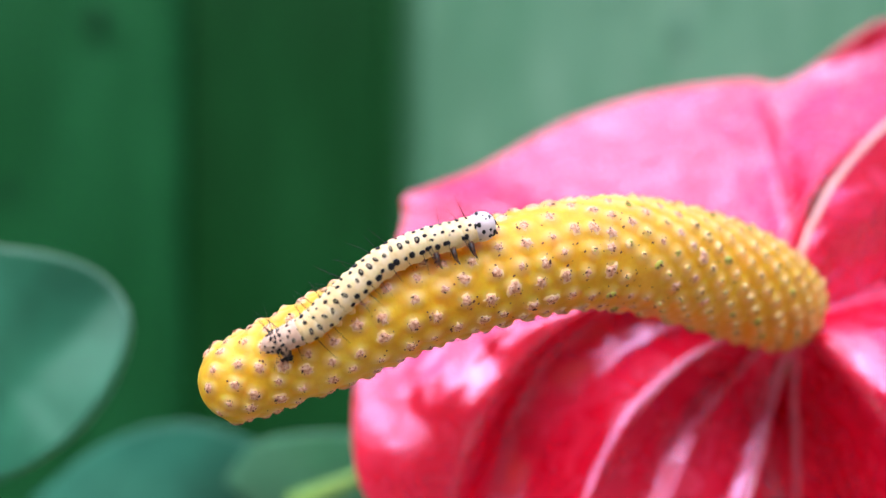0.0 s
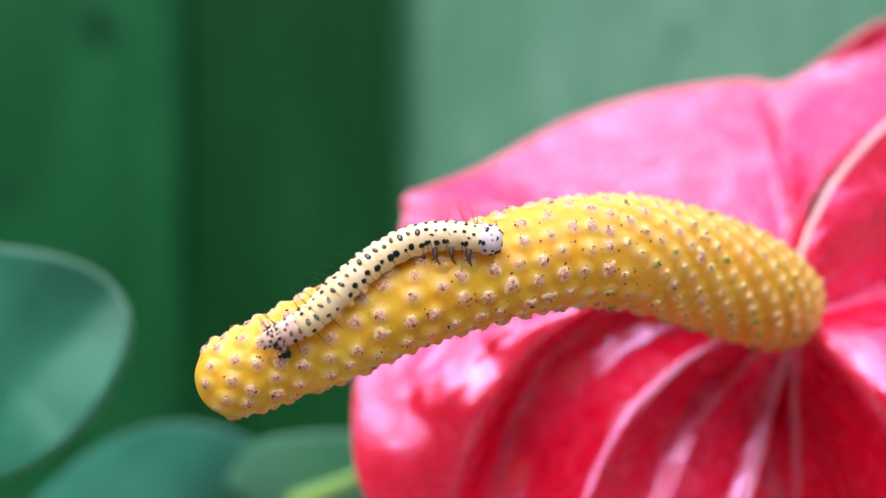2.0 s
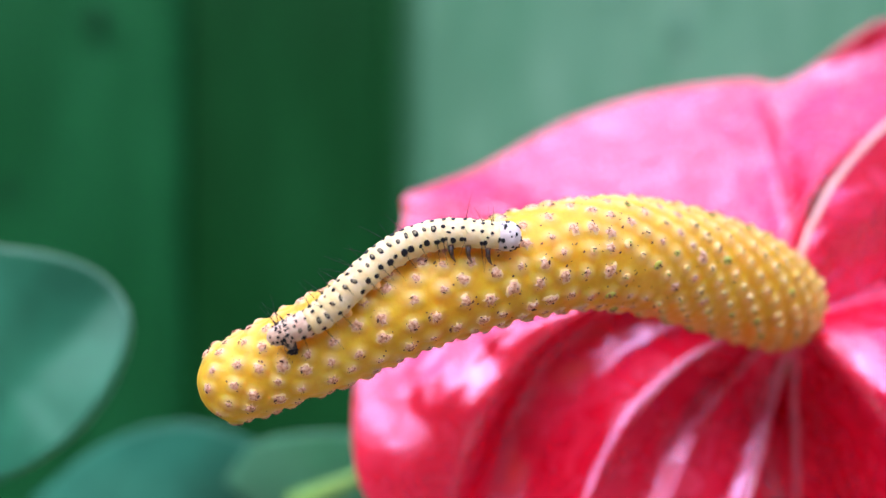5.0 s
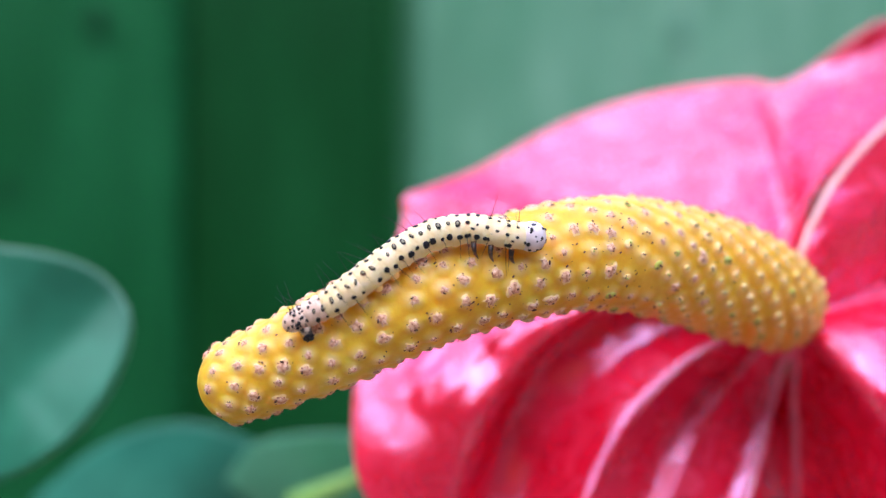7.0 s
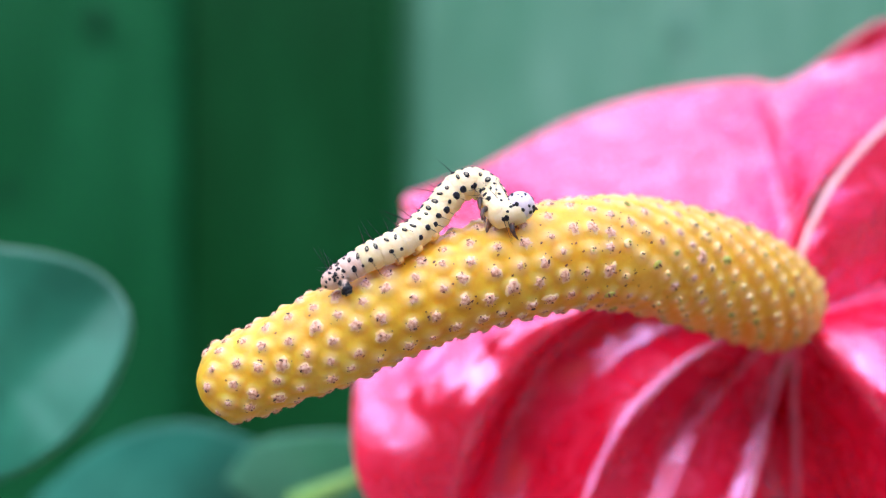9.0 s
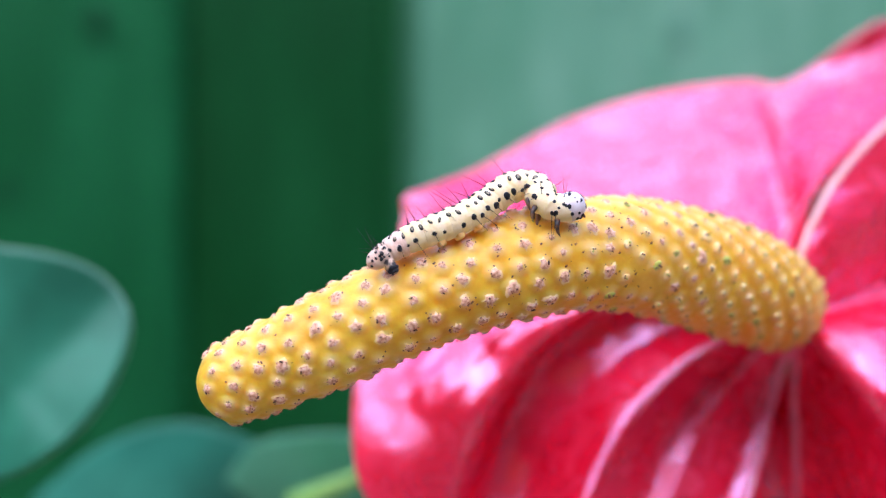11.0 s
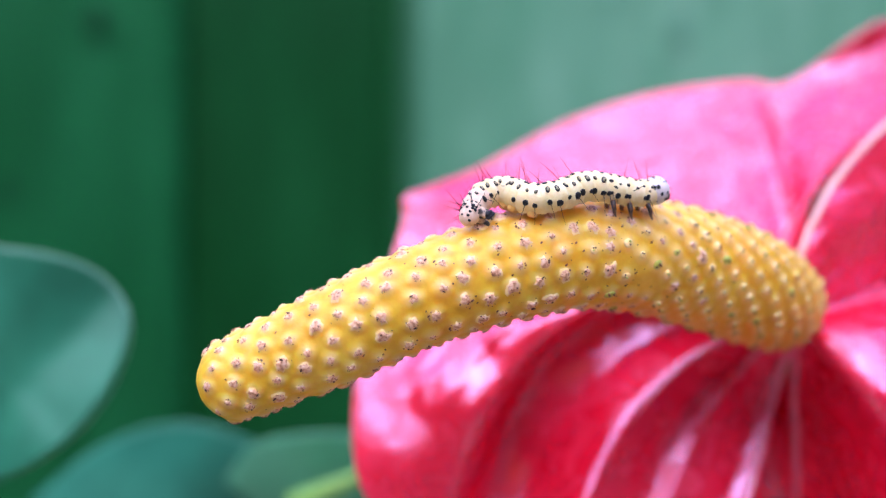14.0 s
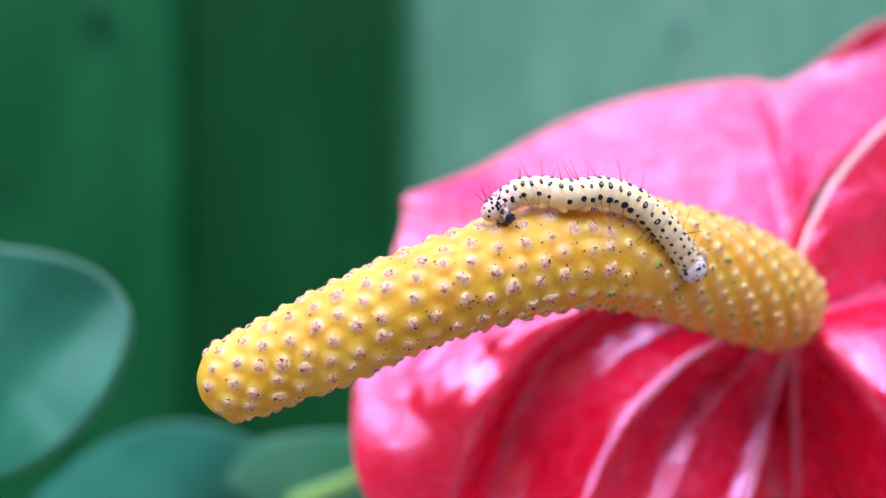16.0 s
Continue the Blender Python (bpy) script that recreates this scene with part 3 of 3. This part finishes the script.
def build_flower():
    base = Vector((0.075, 0.075, 0.0))
    flower = new("anthurium_flower")
    flower.location = base
    build_spathe(flower, base)
    spadix = build_spadix(flower, base)
    root = place(ROOT) - base
    part("stalk", stalk_mesh([root + Vector((0, 0.003, 0)), root + Vector((0.004, 0.022, -0.03)), root + Vector((0.006, 0.03, -0.16)), Vector((0, 0, -0.01))], 0.0026, 0.0034), flower, "green flower stalk")
    tagged(flower, "red anthurium flower with a long yellow spadix on a green stalk", "flower")
    return spadix


# ---- the caterpillar ----
BODY = (1.45, 1.62, 1.8, 1.89, 1.92, 1.94, 1.94, 1.94, 1.94, 1.91, 1.85, 1.78, 1.72)
STEP = 2.3


def barrel(length, radius, rings=12, sides=24, power=4.0, folds=0.05, squash=1.0):
    verts = []
    for i in range(rings + 1):
        h = math.cos(math.pi * (1 - i / rings))
        r = radius * max(0.0, 1 - abs(h) ** power) ** (1 / power)
        r *= 1 + folds * math.cos(h * 9)
        for j in range(sides):
            w = 2 * math.pi * j / sides
            verts.append(Vector((h * length, math.sin(w) * r, math.cos(w) * r * squash)) * MM)
    return verts, [f[::-1] for f in grid_faces(rings + 1, sides, True)]


def spot_mesh(size, core):
    v, f, s = [], [], []
    lump(v, f, s, Vector((0, 0, 0)), (Vector((size * (0.85 if core else 1.2), 0, 0)) * MM, Vector((0, size * (1.25 if core else 1), 0)) * MM, Vector((0, 0, 0.11)) * MM), 0, 4, 10)
    if core:
        lump(v, f, s, Vector((0, 0.02, 0.085)) * MM, (Vector((size * 0.46, 0, 0)) * MM, Vector((0, size * 0.7, 0)) * MM, Vector((0, 0, 0.1)) * MM), 1, 3, 8)
    return mesh_of("spot", v, f, BLACK, SPOTCORE, index=s)


def build_caterpillar():
    worm = new("caterpillar")
    worm.location = FOCUS
    tagged(worm, "cream caterpillar with black spots and bristles, crawling on the spadix", "caterpillar")
    ringed, plain = [spot_mesh(x, True) for x in (0.33, 0.39)], [spot_mesh(x, False) for x in (0.22, 0.28, 0.34)]
    rnd = random.Random(4)
    pieces, legs = [], []
    for i, r in enumerate(BODY):
        skin = SKIN if i > 1 else TAILSKIN
        v, f = barrel(STEP * (1.0 if i else 1.1), r, folds=0.055, power=3.3 if i else 2.0)
        seg = part("segment", mesh_of("segment", v, f, skin), worm, "")
        pieces.append(seg)
        hairs_v, hairs_f = [], []
        rows = ((16, -0.28, 0), (23, 0.28, 0), (60, -0.28, 1), (66, 0.28, 1), (110, -0.3, 2), (118, 0.26, 2)) if i else ((12, -0.35, 0), (18, 0.1, 0), (38, 0.32, 0), (35, -0.2, 0), (58, -0.42, 0), (64, 0.1, 0), (80, -0.2, 0), (88, 0.32, 0), (104, -0.4, 0), (108, 0.05, 0))
        if i >= 10:
            rows += ((84, 0.0, 0), (106, -0.1, 2))
        for deg, x, row in rows:
            for sign in (-1, 1):
                if row == 2 and rnd.random() < 0.1:
                    continue
                w = radians(deg + rnd.uniform(-3, 3)) * sign
                px = x * STEP * 0.9 + rnd.uniform(-0.06, 0.06)
                rr = r * max(0.1, 1 - abs(px / (STEP * 1.0)) ** 3.3) ** 0.303
                out = Vector((0, math.sin(w), math.cos(w)))
                me = rnd.choice(ringed if row == 1 and i < 10 else plain[1:] if row == 2 else plain[:2])
                sp = part("spot", me, seg)
                y = out.cross(Vector((1, 0, 0))).normalized()
                turn = Matrix((Vector((1, 0, 0)), y, out)).transposed().to_4x4()
                sp.matrix_basis = Matrix.Translation((Vector((px, 0, 0)) + out * (rr - 0.02)) * MM) @ turn @ Matrix.Rotation(rnd.uniform(-1, 1) * (1.4 if row == 2 else 0.6), 4, "Z") @ Matrix.Diagonal((rnd.uniform(0.75, 1.1), rnd.uniform(0.8, 1.15), 1, 1)) @ Matrix.Scale((0.78 if i < 2 else 0.94) * rnd.uniform(0.75, 1.2) * (1.2 if row == 2 else 1.03), 4)
                if rnd.random() < (0.45, 0.15, 0.6)[row]:
                    if row == 0:
                        way = (out + Vector((rnd.uniform(-0.7, 0.25), rnd.uniform(-0.3, 0.3), 0.2))).normalized()
                        long = rnd.uniform(1.8, 4.0)
                    else:
                        way = (out * 0.8 + Vector((rnd.uniform(-0.35, 0.35), 0, -0.75))).normalized()
                        long = rnd.uniform(1.6, 3.6)
                    root = Vector((px, 0, 0)) + out * rr
                    bow = Vector((rnd.uniform(-0.3, 0.3), 0, rnd.uniform(-0.3, 0.1)))
                    tv, tf = tube([(root + way * long * q + bow * q * q) * MM for q in (0, 0.35, 0.7, 1.0)], [0.055 * MM, 0.04 * MM, 0.028 * MM, 0.01 * MM], 3)
                    o = len(hairs_v)
                    hairs_v += tv
                    hairs_f += [tuple(o + q for q in face) for face in tf]
        for _ in range(44 if i == 0 else 12 if i == 1 else 0):
            h, w = rnd.uniform(-0.85, 0.6), rnd.uniform(-2.3, 2.3)
            rr = r * max(0.05, 1 - abs(h) ** (3.3 if i else 2.0)) ** (1 / (3.3 if i else 2.0))
            out = Vector((h * 0.4, math.sin(w), math.cos(w))).normalized()
            sp = part("spot", plain[0], seg)
            sp.matrix_basis = Matrix.Translation(Vector((h * STEP * (1.0 if i else 1.1), math.sin(w) * rr, math.cos(w) * rr)) * MM) @ out.to_track_quat("Z", "X").to_matrix().to_4x4() @ Matrix.Scale(rnd.uniform(0.35, 0.9), 4)
        part("bristles", mesh_of("bristles", hairs_v, hairs_f, BLACK), seg, "fine black bristles", "stuff")
        if i >= 10:
            for sign in (-1, 1):
                a = Vector((0.1, 0.75 * sign, -r * 0.72))
                tv, tf = tube([Vector((0, 0, 0.3)) * MM, Vector((0.1, 0.75 * sign, -0.9)) * MM, Vector((0.25, 0.6 * sign, -1.5)) * MM, Vector((0.6, 0.4 * sign, -2.1)) * MM], [0.42 * MM, 0.3 * MM, 0.22 * MM, 0.06 * MM], 8)
                leg = part("leg", mesh_of("leg", tv, tf, LEGSHELL), seg, "jointed blackish brown leg")
                leg.location = a * MM
                legs.append((i, leg))
        if i in (3, 4, 5) or i == 0:
            for sign in (-1, 1):
                a = Vector((-0.2 if i == 0 else 0, (0.55 if i == 0 else 0.2) * sign, -r * 0.6))
                drop = 1.8 if i == 0 else 1.1
                tv, tf = tube([a * MM, (a + Vector((0, 0.35 * sign, -drop * 0.5))) * MM, (a + Vector((0, 0.4 * sign, -drop * 0.85))) * MM, (a + Vector((0, 0.42 * sign, -drop))) * MM], [0.8 * MM, 0.6 * MM, 0.45 * MM, 0.3 * MM] if i == 0 else [0.9 * MM, 0.62 * MM, 0.46 * MM, 0.36 * MM], 12)
                leg = part("proleg", mesh_of("proleg", tv, tf, HINDFOOT if i == 0 else FOOT), seg, "stubby fleshy proleg")
                if i == 0:
                    for q in range(12):
                        sp = part("spot", plain[q % 2], leg)
                        turn, low = rnd.uniform(-1.2, 1.2), rnd.uniform(0.3, 1.0) ** 0.5
                        at = a + Vector((math.sin(turn) * 0.56, (0.36 + math.cos(turn) * 0.56) * sign, -drop * low))
                        sp.matrix_basis = Matrix.Translation(at * MM) @ Matrix.Rotation(-1.57 * sign, 4, "X") @ Matrix.Scale(rnd.uniform(0.5, 1.3), 4)
    # head: a rounded shell with dark plates and short jaws
    v, f = barrel(1.8, 1.84, 16, 26, 2.1, 0.0)
    head = part("head", mesh_of("head", v, f, HEADSKIN), worm, "pale grey rounded head with black spots")
    pieces.append(head)
    for k in range(46):
        h, w = rnd.uniform(-0.75, 0.95), rnd.uniform(-2.6, 2.6)
        rr = 1.84 * (1 - abs(h) ** 2.1) ** (1 / 2.1)
        out = Vector((h * 0.55, math.sin(w), math.cos(w))).normalized()
        sp = part("spot", rnd.choice(plain[:2]), head)
        turn = out.to_track_quat("Z", "X").to_matrix().to_4x4()
        sp.matrix_basis = Matrix.Translation(Vector((h * 1.8, math.sin(w) * rr, math.cos(w) * rr)) * MM) @ turn @ Matrix.Scale(rnd.uniform(0.4, 1.1), 4)
    for sign in (-1, 1):
        tv, tf = tube([Vector((1.2, 0.5 * sign, -0.9)) * MM, Vector((1.5, 0.42 * sign, -1.2)) * MM, Vector((1.65, 0.2 * sign, -1.45)) * MM], [0.24 * MM, 0.17 * MM, 0.06 * MM], 8)
        part("jaw", mesh_of("jaw", tv, tf, SPECK), head, "dark brown jaw")
    return pieces, legs


# ---- build ----
build_ground()
build_wall()
build_unseen_walls()
build_leaf([(-112.46, 72.3, -3.01), (-92.27, 68.7, 0.92), (-78.53, 64.6, 0.2), (-68.81, 62.4, -0.99), (-61.28, 62.1, -3.66), (-56.27, 61.5, -8.19), (-54.34, 60.9, -12.9), (-54.92, 60.1, -18.34), (-57.62, 59.2, -24.9), (-62.1, 58.5, -30.85), (-67.61, 57.8, -35.31), (-76.6, 59.3, -39.77), (-93.68, 64.9, -44.03), (-112.26, 71.9, -37.18)], (-78.81, 60, -19.51), 1.0, LEAF, "dark green waxy leaf with a pale rim", (-205, 95), 0.22, fold=(-60, -10, 0.72, -0.69, 0.42))
build_leaf([(-92.84, 125, -56.73), (-80.41, 122, -46.63), (-69.75, 120, -41.02), (-59.24, 118, -38.62), (-50.11, 116, -39.10), (-41.43, 116, -42.57), (-35.49, 118, -47.87), (-33.48, 122, -58.68), (-39.69, 130, -74.67), (-60.03, 140, -90.74), (-87.07, 140, -89.39), (-99.14, 132, -73.87)], (-63.92, 122, -61.22), 1.5, LEAFBLUE, "bluish green broad leaf below the flower", (-70, 170), 0.08)
build_leaf([(-47.99, 118, -51.11), (-40.81, 112, -42.64), (-30.56, 108, -39.59), (-18.39, 106, -39.04), (-6.5, 108, -40.19), (4.4, 112, -47.53), (7.05, 120, -61.57), (-5.66, 126, -74.51), (-23.85, 128, -75.05), (-38.84, 124, -63.75)], (-17.86, 116, -55.7), 2, LEAFPALE, "light green leaf with a lime midrib", (-10, 160), 0.2, vein=[(-31.28, 104, -53.79), (-23.98, 102, -50.19), (-15.63, 100, -46.29)])
SPADIX = build_flower()
PIECES, LEGS = build_caterpillar()


def rest_on_spadix(x, z):
    """Where a body lies whose middle is seen at x, z: on the spike's upper front. Gives its depth and how much it faces the front."""
    near = np.argmin((PTS[:, 0] - x) ** 2 + (PTS[:, 2] - z) ** 2)
    normal = np.array([-TANG[near, 2], TANG[near, 0]])
    h = (x - PTS[near, 0]) * normal[0] + (z - PTS[near, 2]) * normal[1]
    reach = WIDE[near] + 2.1
    d2 = reach * reach - h * h
    low = 0.3 * WIDE[near]
    d = math.sqrt(max(d2, 0.0) + low * low) if d2 > 0 else low
    return PTS[near, 1] - d, min(1.0, d / reach)


def motions():
    """The caterpillar's body line at each time, tail first, with how far its chest draws together, and the slight sway of the spike."""
    spines = [
        (0, 0, [(-19.1, -10.7), (-15.3, -8.8), (-11.2, -5.0), (-7.1, -1.6), (-3.0, 0.4), (1.1, 1.6), (4.6, 2.7)]),
        (0.5, 0, [(-19.4, -10.7), (-15.6, -8.9), (-11.5, -5.0), (-7.7, -1.8), (-3.4, 0.3), (0.4, 1.4), (3.7, 2.8)]),
        (1, 0, [(-19.2, -10.7), (-15.4, -8.8), (-11.5, -5.3), (-7.4, -1.8), (-3.4, 0.1), (1.1, 1.2), (5.4, 1.4)]),
        (1.5, 0, [(-19.3, -10.6), (-15.5, -8.7), (-11.7, -5.0), (-7.7, -1.6), (-3.4, 0.5), (1.1, 1.4), (5.5, 1.1)]),
        (2, 0, [(-19.4, -10.2), (-15.8, -8.3), (-11.9, -4.6), (-7.9, -1.2), (-3.5, 1.0), (1.0, 1.6), (5.4, 1.1)]),
        (2.5, 0, [(-19.3, -10.3), (-15.6, -8.5), (-11.5, -4.7), (-7.7, -1.4), (-3.4, 0.8), (1.1, 0.8), (6.5, -0.6)]),
        (3, 0, [(-19.1, -10.9), (-15.3, -8.9), (-11.3, -5.4), (-7.4, -2.0), (-3.0, -0.6), (1.8, -1.1), (7.1, -4.1)]),
        (3.5, 0, [(-19.1, -10.7), (-15.3, -8.8), (-11.5, -5.1), (-7.4, -1.9), (-2.7, -1.0), (2.1, -1.2), (7.9, -1.9)]),
        (4, 0, [(-19.2, -10.6), (-15.4, -8.8), (-11.8, -5.2), (-7.7, -2.1), (-2.7, -0.6), (2.1, -0.3), (6.7, 1.1)]),
        (4.2, 0, [(-19.2, -10.6), (-15.4, -8.8), (-11.8, -5.2), (-7.7, -2.1), (-2.7, -0.5), (2.1, 0.1), (6.9, 1.5)]),
        (5.3, 0, [(-18.0, -9.2), (-13.9, -7.2), (-9.8, -3.6), (-6.1, -0.1), (-2.3, 2.1), (1.4, 2.7), (4.6, 2.0), (7.7, 1.6)]),
        (6.3, 0, [(-16.8, -7.8), (-12.6, -5.5), (-8.5, -2.5), (-4.7, 0.6), (-1.3, 3.2), (2.1, 3.9), (5.3, 2.6), (8.6, 2.0)]),
        (6.5, 0, [(-16.7, -8.0), (-12.6, -5.7), (-8.5, -2.7), (-4.7, 0.3), (-1.1, 2.7), (2.5, 3.5), (5.8, 2.3), (9.4, 1.8)]),
        (7, 0, [(-16.7, -8.1), (-12.6, -5.9), (-8.5, -2.9), (-4.4, 0.1), (-0.4, 1.9), (3.9, 2.4), (7.4, 1.8), (10.6, 1.5)]),
        (7.5, 0, [(-16.7, -8.0), (-12.6, -5.7), (-8.5, -2.8), (-4.5, -0.1), (-0.6, 1.3), (3.5, 1.2), (7.4, -0.5), (10.6, -2.3)]),
        (8, 0, [(-16.8, -7.8), (-12.7, -5.4), (-8.6, -2.5), (-4.7, 0.5), (-0.6, 2.3), (3.2, 2.9), (6.7, 2.9), (10.1, 3.4)]),
        (8.25, 0, [(-16.8, -7.4), (-12.4, -4.6), (-8.0, -2.6), (-4.6, 0.0), (-1.1, 1.8), (2.9, 3.3), (8.3, 5.1)]),
        (8.5, 0, [(-14.1, -3.2), (-11.8, -1.6), (-8.8, -1.1), (-5.7, -1.0), (-2.7, 1.3), (0.8, 3.7), (4.6, 4.2), (8.8, 5.0)]),
        (8.7, 0, [(-14.0, -3.4), (-12.0, -1.2), (-8.8, -0.4), (-5.3, -0.3), (-1.9, 1.3), (0.7, 3.5), (3.4, 4.7), (5.9, 4.2), (8.8, 5.2)]),
        (9, 0.3, [(-12.4, -3.1), (-9.2, -1.1), (-5.4, 0.6), (-2.0, 3.1), (0.8, 6.5), (2.3, 7.8), (4.0, 8.2), (5.5, 7.3), (6.4, 5.8), (7.3, 4.2), (9.4, 5.2)]),
        (9.2, 0.3, [(-12.2, -3.1), (-9.0, -1.1), (-5.3, 0.8), (-1.9, 3.3), (0.9, 6.5), (2.5, 7.9), (4.1, 8.2), (5.7, 7.3), (6.5, 5.8), (7.4, 4.2), (9.5, 5.1)]),
        (9.8, 0, [(-11.9, -2.9), (-8.5, -0.8), (-4.7, 1.0), (-1.0, 2.5), (2.8, 3.6), (6.7, 4.1), (10.2, 4.3), (13.5, 4.7)]),
        (10.6, 0, [(-9.2, -1.7), (-5.7, 0.2), (-2.0, 1.7), (1.8, 3.1), (5.6, 4.6), (9.1, 5.7), (12.4, 5.5), (15.4, 4.9)]),
        (11.3, 0.3, [(-6.2, -0.3), (-3.4, 1.6), (0.4, 3.0), (4.2, 4.9), (7.2, 7.4), (8.9, 8.8), (10.6, 9.4), (12.2, 8.9), (13.1, 7.5), (13.9, 5.8), (15.0, 4.9), (16.9, 5.3)]),
        (11.5, 0, [(-6.2, -0.3), (-3.4, 1.6), (0.4, 3.2), (4.2, 5.0), (8.1, 6.9), (11.3, 8.0), (14.2, 7.0), (16.0, 5.3), (18.7, 4.9)]),
        (11.7, 0, [(-6.2, -0.3), (-3.4, 1.6), (0.4, 3.3), (4.6, 5.1), (8.4, 6.3), (12.0, 6.9), (15.3, 6.0), (17.9, 5.0), (20.3, 4.5)]),
        (12, 0, [(-3.0, 3.6), (0.1, 4.9), (4.2, 4.3), (8.4, 5.6), (12.7, 6.3), (16.8, 5.8), (20.0, 4.9), (22.3, 4.7)]),
        (12.2, 0, [(-0.6, 0.6), (0.3, 4.1), (2.6, 6.4), (5.8, 6.3), (9.4, 6.0), (13.0, 7.0), (16.4, 7.7), (19.2, 6.4), (21.6, 5.0), (23.9, 4.3)]),
        (12.5, 0.3, [(-0.4, 2.5), (3.2, 4.1), (7.4, 5.1), (11.3, 6.6), (14.2, 8.2), (15.9, 9.2), (17.6, 9.6), (19.1, 9.0), (19.8, 7.4), (20.4, 5.7), (21.6, 4.1), (23.9, 3.9)]),
        (13, 0, [(-0.4, 2.6), (3.2, 4.2), (7.4, 5.1), (11.7, 6.2), (15.7, 7.3), (19.1, 6.8), (22.1, 4.4), (24.4, 2.3), (26.8, 0.4)]),
        (13.5, 0, [(-0.3, 2.6), (3.5, 4.3), (7.7, 5.4), (11.7, 6.4), (15.7, 7.3), (19.1, 7.0), (22.5, 5.9), (25.0, 5.0), (27.3, 4.2)]),
        (14, 0, [(3.7, 4.8), (5.1, 6.6), (7.7, 7.2), (10.9, 6.2), (14.2, 6.6), (17.9, 7.8), (21.8, 7.4), (24.6, 7.0), (26.9, 7.4)]),
        (14.5, 0.3, [(4.0, 4.1), (7.0, 5.9), (10.9, 6.4), (14.6, 7.1), (17.9, 9.1), (21.0, 11.0), (22.8, 11.3), (24.3, 10.7), (24.9, 9.0), (25.3, 7.4), (26.3, 6.4), (28.0, 6.8)]),
        (15, 0, [(4.1, 4.2), (7.2, 6.0), (10.9, 6.5), (14.9, 7.0), (18.7, 8.7), (21.8, 9.3), (25.0, 8.1), (28.4, 6.8), (31.8, 6.1)]),
        (15.5, 0, [(4.3, 4.1), (7.4, 5.8), (10.9, 6.4), (14.9, 6.7), (19.1, 7.2), (22.5, 6.3), (25.4, 4.0), (27.9, 0.8), (30.3, -3.1)]),
        (16, 0, [(6.7, 5.2), (9.1, 6.8), (12.0, 7.2), (15.7, 6.7), (19.4, 7.1), (22.9, 6.3), (26.2, 4.2), (29.2, 1.2), (31.9, -2.5)]),
    ]
    tracks, swings = [[] for _ in PIECES], [[] for _ in PIECES]
    for t, gather, line in spines:
        deep = [rest_on_spadix(x, z) for x, z in line]
        curve = spline([(x, d[0], z, d[1]) for (x, z), d in zip(line, deep)], 14 * 8 - 7)
        curve[:, 1] = np.convolve(np.pad(curve[:, 1], 8, mode="edge"), np.ones(17) / 17, mode="valid")
        for i in range(14):
            share = i / 13 + gather * max(0.0, 0.075 - abs(i - 9.8) * 0.0105 if i < 13 else 0.0)
            q = round(share * (len(curve) - 1))
            a, b = curve[max(q - 5, 0)], curve[min(q + 5, len(curve) - 1)]
            ahead = Vector(b[:3] - a[:3]).normalized()
            facing = math.asin(min(0.96, curve[q, 3])) * (0.1 + 0.82 * curve[q, 3] ** 6) - 0.14
            up = Vector((-ahead.z, 0, ahead.x)).normalized() * math.cos(facing) + Vector((0, -1, 0)) * math.sin(facing)
            side = up.cross(ahead).normalized()
            up = ahead.cross(side)
            m = Matrix((ahead, side, up)).transposed().to_4x4()
            m.translation = Vector(curve[q, :3]) * MM
            tracks[i].append((t, m))
            down = m.to_3x3().transposed() @ Vector((0, 0, -1))
            swings[i].append((t, max(-1.0, min(1.0, math.atan2(-down.x, max(0.15, -down.z)))) * max(0.0, 1 - curve[q, 3] ** 2)))
    for piece, rows in zip(PIECES, tracks):
        walk(piece, rows)
    for i, leg in LEGS:
        at = leg.location.copy()
        walk(leg, [(t, Matrix.Translation(at) @ Matrix.Rotation(a, 4, "Y")) for t, a in swings[i]])
    sway = [
        (0, 0.14, 0.080),
        (0.5, -0.20, 0.080),
        (1, -0.03, 0.186),
        (1.5, -0.08, 0.027),
        (2, -0.20, -0.292),
        (2.5, -0.03, -0.133),
        (3, 0.14, 0.292),
        (3.5, 0.08, 0.080),
        (4, 0.08, 0.027),
        (6.5, -0.03, 0.292),
        (7, 0.08, 0.186),
        (7.5, -0.03, 0.080),
        (8, -0.08, -0.080),
        (8.5, -0.03, -0.080),
        (9, -0.03, 0.027),
        (11.5, -0.03, 0.186),
        (12, -0.03, 0.027),
        (13.5, -0.03, 0.027),
        (14, -0.03, -0.027),
        (14.5, -0.03, -0.133),
        (15, -0.03, -0.080),
        (15.5, 0.03, 0.027),
        (16, 0.03, -0.027),
    ]
    rest = SPADIX.location.copy()
    walk(SPADIX, [(t, Matrix.Translation(rest + Vector((dx * MM, 0, 0))) @ Matrix.Rotation(radians(turn), 4, "Y").inverted()) for t, dx, turn in sway])


motions()
